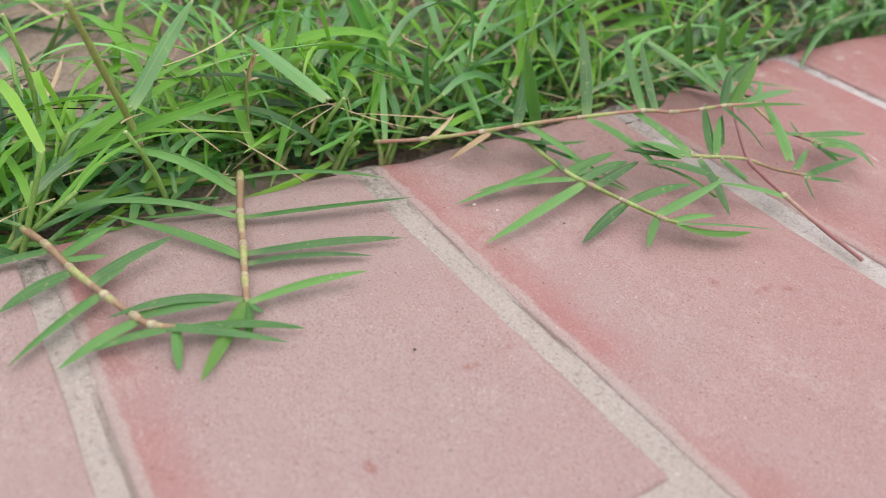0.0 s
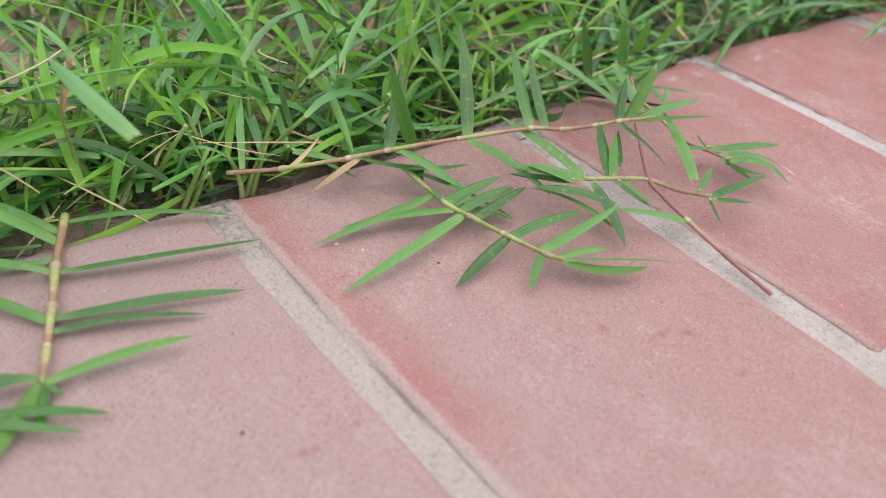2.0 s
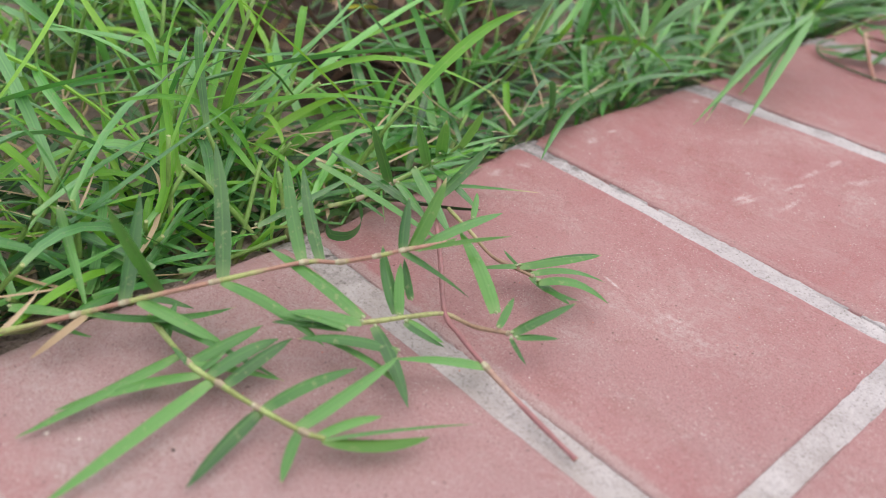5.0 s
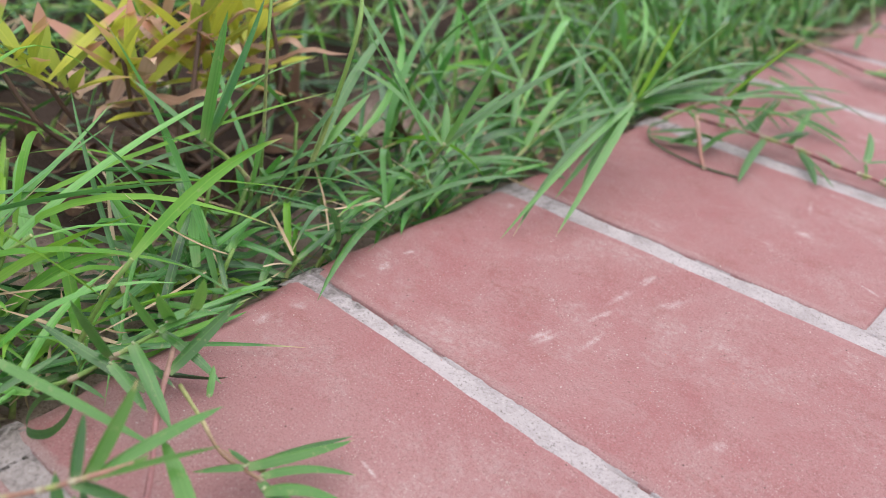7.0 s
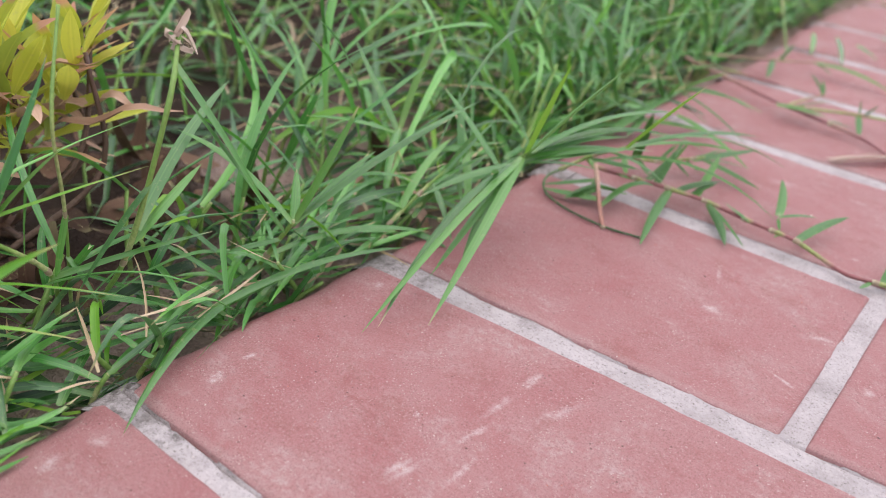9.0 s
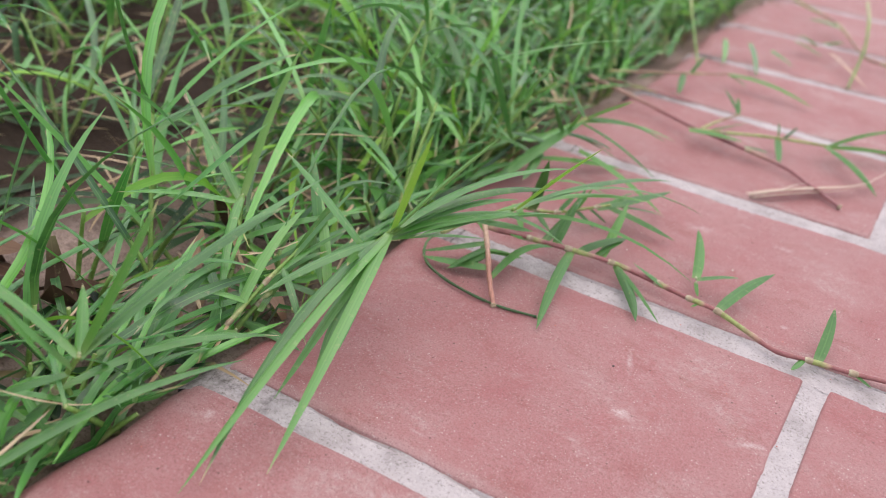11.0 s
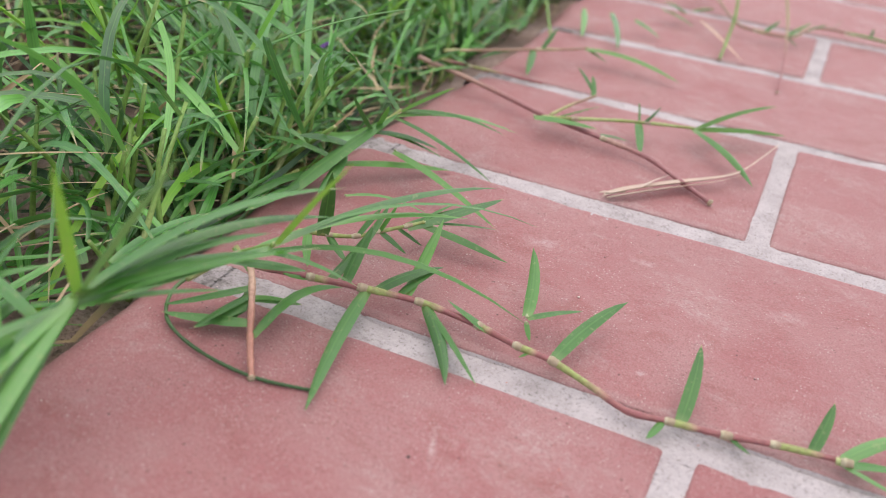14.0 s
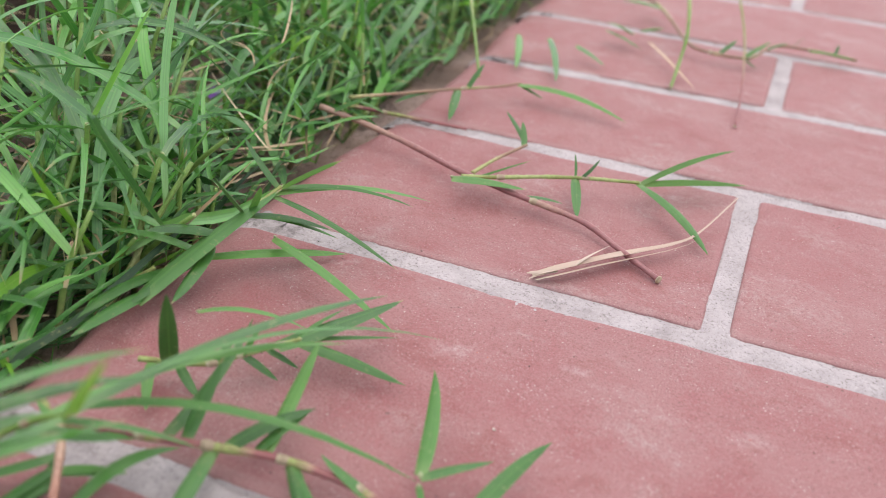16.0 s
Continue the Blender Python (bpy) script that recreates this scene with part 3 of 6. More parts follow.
def brick_mesh(k, xa, xb, at_edge, fine):
    """A worn brick: top grid with rounded rims and a slight unevenness, and its sides."""
    nx, ny = (26, 17) if fine else (6, 5)
    verts, faces, uvs = [], [], []
    length = xb - xa
    fx = sorted(set([0, 0.0008, 0.0022, 0.0045, 0.008, 0.013, 0.02, length - 0.003, length - 0.0012, length] + list(np.linspace(0.03, length - 0.008, nx)))) if fine else [0, 0.003, length / 2, length - 0.003, length]
    fy = sorted(set([0, 0.006, 0.018, 0.04, 0.96, 0.982, 0.994, 1] + list(np.linspace(0.1, 0.9, ny)))) if fine else [0, 0.03, 0.5, 0.97, 1]
    seed = k * 3.7 + xa * 11
    for dx in fx:
        x = xa + dx
        for v in fy:
            ya, yb = joint_y(k, x) + WIDE.get(k, GAP), joint_y(k + 1, x) - WIDE.get(k + 1, GAP)
            y = ya + (yb - ya) * v
            wob = 0.0003 * noise.noise((x * 60, y * 60, seed)) + 0.0002 * noise.noise((x * 240, y * 240, seed))
            xx = x + (edge_x(y) + 0.0022 * noise.noise((y * 55, seed, 3)) if at_edge else 0) * max(0, 1 - dx / 0.05)
            yy = y + (wob if 0 < v < 1 else 0.0003 * noise.noise((x * 50, v * 9, seed + 5)) + 0.00015 * noise.noise((x * 260, v * 9, seed)))
            dist_y = min(v, 1 - v) * (yb - ya)
            drop = 0.0006 * max(0, 1 - dist_y / 0.0014) ** 2
            if at_edge:
                r = 0.013 + 0.005 * noise.noise((y * 30, seed, 8))
                drop += 0.0075 * max(0, 1 - dx / r) ** 2.4
            else:
                drop += 0.0006 * max(0, 1 - dx / 0.0014) ** 2
            drop += 0.0006 * max(0, 1 - (length - dx) / 0.0014) ** 2
            z = 0.0007 * noise.noise((x * 25, y * 25, seed)) + 0.00035 * noise.noise((x * 110, y * 110, seed)) - drop
            verts.append((xx, yy, z))
            uvs.append((dist_lo(v, ya, yb), dx))
    nxv, nyv = len(fx), len(fy)
    for i in range(nxv - 1):
        for j in range(nyv - 1):
            a = i * nyv + j
            faces.append((a, a + nyv, a + nyv + 1, a + 1))
    rimv = [i * nyv for i in range(nxv)] + [(nxv - 1) * nyv + j for j in range(1, nyv)] + [i * nyv + nyv - 1 for i in range(nxv - 2, -1, -1)] + [j for j in range(nyv - 2, 0, -1)]
    low = len(verts)
    verts += [(verts[a][0], verts[a][1], -0.03) for a in rimv]
    uvs += [uvs[a] for a in rimv]
    n = len(rimv)
    for i in range(n):
        a, b = rimv[i], rimv[(i + 1) % n]
        faces.append((b, a, low + i, low + (i + 1) % n))
    return mesh_of("brick", verts, faces, BRICK, uvs)


def build_paving():
    paving = thing("pavement", "worn pink-red brick paving laid in running bond", "paving", kind="structure")
    for k in range(len(JOINTS) - 1):
        cuts = [0.0] + cross_joints(k) + [1.30 + GAP]
        for i in range(len(cuts) - 1):
            xa = cuts[i] + (GAP if i else 0)
            xb = cuts[i + 1] - GAP
            fine = i < 2 and -0.6 < JOINTS[k][0] < 0.75
            part("brick", brick_mesh(k, xa, xb, i == 0, fine), paving)


# ---- the lawn ----
def bare(x, y, chance):
    """Thin patches: round the shrub, and a strip of open soil beside it."""
    if -0.22 < x < -0.045 and -0.19 < y < -0.015:
        return chance < 0.78
    if -0.22 < x < -0.03 and -0.19 < y < 0.04:
        return chance < 0.32
    if -0.05 < x < -0.012 and -0.16 < y < 0.05:
        return chance < 0.20
    return False


def lawn_tillers(rng, count, region, height, lean):
    """Tillers of couch grass: upright culms with narrow leaves in two ranks that arch over. Gives the culms, the
    leaves, their faces and widths, the culm that each leaf grows on and whether it is low and coloured as shaded."""
    x0, x1, y0, y1 = region
    base = np.column_stack([rng.uniform(x0, x1, count), rng.uniform(y0, y1, count), np.full(count, -0.013)])
    keep = np.array([noise.noise((b[0] * 20, b[1] * 20, 4)) > -0.12 and not bare(b[0], b[1], rng.uniform()) for b in base])
    base = base[keep]
    n = len(base)
    az = rng.uniform(0, 2 * np.pi, n)
    tilt = np.abs(rng.normal(0, lean, n))
    out = np.column_stack([np.cos(az) * np.sin(tilt), np.sin(az) * np.sin(tilt), np.cos(tilt)])
    out[:, 0] += 0.06 * np.exp(base[:, 0] / 0.03)          # those by the edge lean over the paving
    out[:, 1] += 0.28
    out /= np.linalg.norm(out, axis=1, keepdims=True)
    hgt = height * rng.uniform(0.45, 1.75, n)
    s = np.linspace(0, 1, 6)
    bend = rng.normal(0, 0.30, (n, 3)) * [1, 1, 0.2]
    stems = base[:, None] + out[:, None] * (hgt[:, None] * s)[..., None] + bend[:, None] * (hgt[:, None] * s**2)[..., None] * 0.6
    per = rng.integers(4, 8, n)
    who = np.repeat(np.arange(n), per)
    rank = np.concatenate([np.arange(k) for k in per])
    f = np.clip((rank + 0.6 + rng.uniform(-0.3, 0.3, len(who))) / (per[who] - 0.4), 0.05, 1.0)
    i = np.minimum((f * 5).astype(int), 4)
    g = (f * 5 - i)[:, None]
    at = stems[who, i] * (1 - g) + stems[who, i + 1] * g
    a2 = az[who] + 1.3 + np.pi * (rank % 2) + rng.normal(0, 0.45, len(who))
    el = -0.12 + 0.70 * f + rng.normal(0, 0.36, len(who))
    d = np.column_stack([np.cos(a2) * np.cos(el), np.sin(a2) * np.cos(el), np.sin(el)]) + 0.25 * out[who] + np.array([0.08, 0.22, 0.0])
    d /= np.linalg.norm(d, axis=1, keepdims=True)
    ln = (0.030 + 0.080 * rng.uniform(0, 1, len(who)) ** 1.1) * (0.75 + 0.35 * np.minimum(1.0, hgt[who] / 0.05))
    droop = np.where(rng.uniform(0, 1, len(who)) < 0.4, rng.uniform(1.1, 2.3, len(who)), rng.uniform(0.05, 0.95, len(who)))
    t = np.linspace(0, 1, 9)
    curl = rng.normal(0, 0.22, (len(who), 3)) * [1, 1, 0.3]
    sp = at[:, None] + d[:, None] * (ln[:, None] * t)[..., None] + curl[:, None] * (ln[:, None] * t**2)[..., None]
    sp[:, :, 2] -= (droop * ln)[:, None] * 0.55 * t**2.2
    sp[:, :, 2] = np.maximum(sp[:, :, 2], np.where(sp[:, :, 0] > 0.0, 0.0015, -0.010) + 0.002 * t)
    w = (0.0015 + 0.0021 * rng.uniform(0, 1, len(who))) * (0.50 + 0.55 * np.minimum(ln, 0.07) / 0.06)
    # few blades reach far over the bricks
    ok = (sp[:, -1, 0] < 0.012) | (rng.uniform(0, 1, len(who)) < np.where(sp[:, -1, 1] < -0.2, 0.05, 0.09)) & (sp[:, -1, 0] < 0.045)
    ok &= ~((sp[:, 0, 1] < -0.37) & (sp[:, 0, 0] > -0.14) & (sp[:, -1, 2] > 0.034))
    ok &= (sp[:, :, 0].max(1) < -0.001) | (sp[:, 0, 1] > -0.31)
    # each blade turns a little about its length
    flat = np.cross(d, [0.0, 0.0, 1.0])
    flat /= np.linalg.norm(flat, axis=1, keepdims=True) + 1e-6
    roll = rng.normal(0, 0.40, len(who))[:, None] + rng.normal(0, 0.75, len(who))[:, None] * t
    side = flat[:, None] * np.cos(roll)[..., None] + np.cross(flat, d)[:, None] * np.sin(roll)[..., None]
    old = f + rng.normal(0, 0.10, len(who)) < 0.36          # the lowest, older leaves are coloured dark as the shade between blades
    return stems, sp[ok], side[ok], w[ok], who[ok], old[ok]


def lawn_mesh(name, sp, side, w, fold, mat):
    v, f, u = ribbons(sp, w, fold, side, LONG)
    return mesh_of(name, v, f, mat, u)


def build_lawn():
    rng = np.random.default_rng(7)
    lawn = thing("lawn_grass", "dense green couch grass lawn spilling over the paving edge", "grass", kind="stuff")
    stems, fresh, young, dimmed = [], [], [], []
    single = 0
    for count, region, h, lean in ((300, (-0.06, -0.006, -0.62, -0.32), 0.016, 0.60), (300, (-0.06, -0.003, -0.62, -0.20), 0.028, 0.42), (125, (-0.06, -0.003, -0.20, 0.06), 0.021, 0.45), (400, (-0.06, -0.003, 0.06, 0.55), 0.030, 0.42),
                                   (640, (-0.36, -0.03, -0.64, -0.18), 0.044, 0.34), (210, (-0.36, -0.03, -0.18, 0.06), 0.032, 0.42), (900, (-0.36, -0.03, 0.06, 0.75), 0.046, 0.34),
                                   (950, (-0.75, -0.30, -0.75, 1.2), 0.050, 0.36), (1000, (-0.60, 0.00, 0.55, 1.6), 0.050, 0.36), (500, (-0.80, 0.00, 1.5, 2.5), 0.050, 0.40), (360, (-0.80, 0.00, -1.12, -0.62), 0.048, 0.40)):
        st, sp, side, w, who, old = lawn_tillers(rng, int(count * (0.62 if region[0] == -0.06 else 0.56)), region, h, lean)
        fold = rng.uniform(0.10, 0.75, len(w))
        is_young = rng.uniform(0, 1, len(st))[who] * 0.6 + rng.uniform(0, 1, len(w)) * 0.4 < (0.52 if region[3] < -0.1 else 0.24)
        apart = np.zeros(len(st), bool)
        if region[0] == -0.06:          # the tillers along the paving stand as things of their own
            apart = (st[:, 0, 0] > -0.042) & (np.abs(st[:, 0, 1] + 0.03) < 0.43)
            for k in np.flatnonzero(apart):
                mine = np.flatnonzero(who == k)
                if len(mine) < 2 or single >= 290:
                    apart[k] = False
                    continue
                single += 1
                tall = np.ptp(st[k, :, 2]) > 0.03
                tuft = thing("grass_tuft", "upright couch grass tiller with narrow green leaves in soil" if tall else "short couch grass tiller with green leaves at the paving edge", "grass", "couch grass tillers along the edge")
                v, f, u = tubes(st[k : k + 1], np.linspace(0.0011, 0.0007, 6)[None], 6)
                part("stem", mesh_of("stem", v, f, STEM_GREEN, u), tuft)
                for m in mine:
                    part("leaf", lawn_mesh("leaf", sp[m : m + 1], side[m : m + 1], w[m : m + 1], fold[m], GRASS_LOW_SHADE if old[m] else GRASS_YOUNG if is_young[m] else GRASS), tuft)
        stems.append(st[~apart])
        rest = ~apart[who]
        for store, sel in ((fresh, rest & ~is_young & ~old), (young, rest & is_young & ~old), (dimmed, rest & old)):
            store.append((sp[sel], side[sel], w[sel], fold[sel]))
    tagged(part("leaves", lawn_mesh("leaves", *(np.concatenate(a) for a in zip(*fresh)), GRASS), lawn), kind="stuff")
    tagged(part("young_leaves", lawn_mesh("young_leaves", *(np.concatenate(a) for a in zip(*young)), GRASS_YOUNG), lawn, "bright yellow-green young leaves"), kind="stuff")
    tagged(part("old_leaves", lawn_mesh("old_leaves", *(np.concatenate(a) for a in zip(*dimmed)), GRASS_LOW_SHADE), lawn, "older leaves low in the lawn, coloured dark as shade"), kind="stuff")
    stems = np.concatenate(stems)
    v, f, u = tubes(stems, np.broadcast_to(np.linspace(0.0011, 0.0007, 6), stems.shape[:2]), 5)
    tagged(part("stems", mesh_of("stems", v, f, STEM_GREEN, u), lawn), kind="stuff")
    # low blades that lie along the edge of the bricks
    n = 700
    b = np.column_stack([rng.uniform(-0.022, 0.003, n), rng.uniform(-0.62, 0.75, n), rng.uniform(-0.008, 0.005, n)])
    az = np.where(rng.uniform(0, 1, n) < 0.7, 1.45, -1.6) + rng.normal(0, 0.95, n)
    el = rng.normal(0.28, 0.25, n)
    d = np.column_stack([np.cos(az) * np.cos(el), np.sin(az) * np.cos(el), np.sin(el)])
    t = np.linspace(0, 1, 8)
    ln = rng.uniform(0.022, 0.062, n)
    s = b[:, None] + d[:, None] * (ln[:, None] * t)[..., None]
    s[:, :, 2] -= (ln * rng.uniform(0.05, 0.35, n))[:, None] * t**2
    s[:, :, 0] += (ln * rng.normal(0, 0.12, n))[:, None] * t**2
    s[:, :, 2] = np.maximum(s[:, :, 2], np.where(s[:, :, 0] > -0.002, 0.0012, -0.009))
    s = s[s[:, :, 0].max(1) < np.where(s[:, 0, 1] < -0.31, -0.002, 0.010)]
    v, f, u = ribbons(s, 0.0016 + 0.0022 * rng.uniform(0, 1, len(s)), rng.uniform(0.05, 0.6, len(s)))
    tagged(part("edge_leaves", mesh_of("edge_leaves", v, f, GRASS, u), lawn), kind="stuff")
    # dry leaves and straw at the foot of the lawn
    n = 2300
    b = np.column_stack([-0.6 * rng.uniform(0, 1, n) ** 1.6, rng.uniform(-0.62, 0.9, n), np.where(rng.uniform(0, 1, n) < 0.06, rng.uniform(0.01, 0.035, n), rng.uniform(-0.011, 0.012, n))])
    az, el = rng.uniform(0, 6.28, n), rng.normal(0.1, 0.35, n)
    d = np.column_stack([np.cos(az) * np.cos(el), np.sin(az) * np.cos(el), np.sin(el)])
    t = np.linspace(0, 1, 8)
    ln = rng.uniform(0.012, 0.045, n)
    curl = rng.normal(0, 0.28, (n, 3)) * [1, 1, 0.3]
    s = b[:, None] + d[:, None] * (ln[:, None] * t)[..., None] + curl[:, None] * (ln[:, None] * t**2)[..., None]
    s[:, :, 2] = np.maximum(s[:, :, 2], -0.012)
    s = s[(s[:, :, 0].max(1) < 0.004)]
    s = s[[not (bare(q[0, 0], q[0, 1], 0.1) and k % 9) for k, q in enumerate(s)]]
    n = len(s)
    v, f, u = ribbons(s, np.where(s[:, 0, 2] > 0.009, 0.0008, rng.uniform(0.0006, 0.0018, n)), rng.uniform(-0.3, 0.9, n))
    ob = new("dry_litter", mesh_of("dry_litter", v, f, DRY, u))
    tagged(ob, "dry straw-coloured grass litter on the soil", "dry grass", kind="stuff")


# ---- things: runners and shoots ----
def leaf_spine(base, tip, arch, count=9):
    """A blade from base to tip (cm) that rises by arch times a fifth of its length."""
    a, b = np.array(base) * 0.01, np.array(tip) * 0.01
    ln = np.linalg.norm(b - a)
    t = np.linspace(0, 1, count)[:, None]
    line = a + (b - a) * t
    line[:, 2:] += arch * ln * 0.55 * (t * (1 - t)) * 1.6
    side = np.array([-(b - a)[1], (b - a)[0], 0.0])
    bow = 0.09 * math.sin(base[0] * 5.1 + tip[1] * 3.3)
    line = line + side * bow * (t * (1 - t)) * 1.5
    line[:, 2] = np.where(line[:, 0] > 0.003, np.maximum(line[:, 2], 0.0009), line[:, 2])
    return line


def runner(label, stem, radius, stem_mat, leaves, name="grass_runner"):
    """A creeping shoot of couch grass: jointed stem, a swollen node at each joint and its blades (cm, widths in mm)."""
    top = thing(name, label, "grass", "couch grass runners")
    line = smooth_line(np.array(stem) * 0.01, 8 * len(stem))
    line[:, 2] = np.where(line[:, 0] > 0.002, np.maximum(line[:, 2], radius * 0.001 * 0.8), line[:, 2])
    n = len(line)
    rad = radius * 0.00102 * np.linspace(0.98, 0.80, n)
    step = np.linspace(0, len(stem) - 1, n)
    rad *= np.where(step % 1 < 0.45, 1.10, 0.97)          # the sheath over each joint is thicker
    v, f, u = tubes(line[None], rad[None], 8)
    roots = np.array([leaf[0] for leaf in leaves]).reshape(-1, 3)
    joints = [k for k in range(1, len(stem) - 1) if len(roots) and stem_mat not in (PINK, STEM_DARK) and np.linalg.norm(roots - np.array(stem[k]), axis=1).min() < 0.8]
    u[:, 1] = np.interp(u[:, 1] * (len(stem) - 1), [0] + joints + [len(stem) - 1], range(len(joints) + 2))
    stalk = part("stem", mesh_of("stem", v, f, stem_mat, u), top)
    rng = np.random.default_rng(len(stem) * 31 + len(leaves))
    for k in joints:          # a swollen joint with a torn pale sheath
        i = round(k * (n - 1) / (len(stem) - 1))
        seg = smooth_line(line[max(0, i - 2) : i + 3], 9)
        mid, along = line[i], line[min(n - 1, i + 1)] - line[max(0, i - 1)]
        along = along / (np.linalg.norm(along) + 1e-9)
        seg = mid + along * np.linspace(-0.0010, 0.0019, 9)[:, None]
        v, f, u = tubes(seg[None], (rad[i] * np.array([1.04, 1.14, 1.26, 1.34, 1.30, 1.24, 1.2, 1.14, 1.05]))[None], 8)
        part("node", mesh_of("node", v, f, NODE, u), stalk, "pale swollen stem joint")
    end = line[-1] + (line[-1] - line[-2]) / (np.linalg.norm(line[-1] - line[-2]) + 1e-9) * np.linspace(0, 0.0009, 4)[:, None]
    if not leaves or "cut" in label:
        v, f, u = tubes(end[None], (rad[-1] * np.array([1.0, 1.35, 1.35, 0.9]))[None], 8)
        part("cut_end", mesh_of("cut_end", v, f, NODE, u), stalk, "pale cut end of the stem")
    for base, tip, arch, width, mat in leaves:
        gap = np.linalg.norm(line - np.array(base) * 0.01, axis=1)
        if gap.min() < 0.008:                    # blades start on their stem
            base = tuple(line[gap.argmin()] * 100)
        sp = leaf_spine(base, tip, arch)
        mat = (GRASS_SHOOT if stem_mat is STEM_GREEN else GRASS_RUNNER) if mat is GRASS else GRASS_TIP if mat is GRASS_YOUNG and tip[2] < 6.5 else mat
        d = sp[-1] - sp[0]
        ref = np.array([-d[1], d[0], 0.0])
        if np.hypot(d[0], d[1]) < 0.35 * np.linalg.norm(d):
            ref = np.array([0.8, 0.6, 0.0])          # upright blades show their face
        turn = rng.uniform(-0.25, 0.25) + rng.normal(0, 0.30) * np.linspace(0, 1, len(sp))          # the blade twists a little towards its tip
        ref = ref / (np.linalg.norm(ref) + 1e-9) + np.array([0, 0, 1.0]) * turn[:, None]
        v, f, u = ribbons(sp[None], [min(width * (0.00074 if stem_mat is STEM_GREEN else 0.00082), 0.15 * np.linalg.norm(d) + 0.0008)], rng.uniform(0.25, 0.8), ref, TAPER)
        leaf = part("leaf", mesh_of("leaf", v, f, mat, u), top)
        if width > 2.5 and mat is not DRY:
            way = (sp[1] - sp[0]) / (np.linalg.norm(sp[1] - sp[0]) + 1e-9)
            cuff = sp[0] + way * np.linspace(-0.0004, 0.0006, 5)[:, None]
            r = 0.00028 + 0.00003 * width
            v, f, u = tubes(cuff[None], np.array([[0.7, 1.0, 1.05, 0.95, 0.55]]) * r, 6)
            part("collar", mesh_of("collar", v, f, LIGULE, u), leaf, "pale membrane collar")
    return top


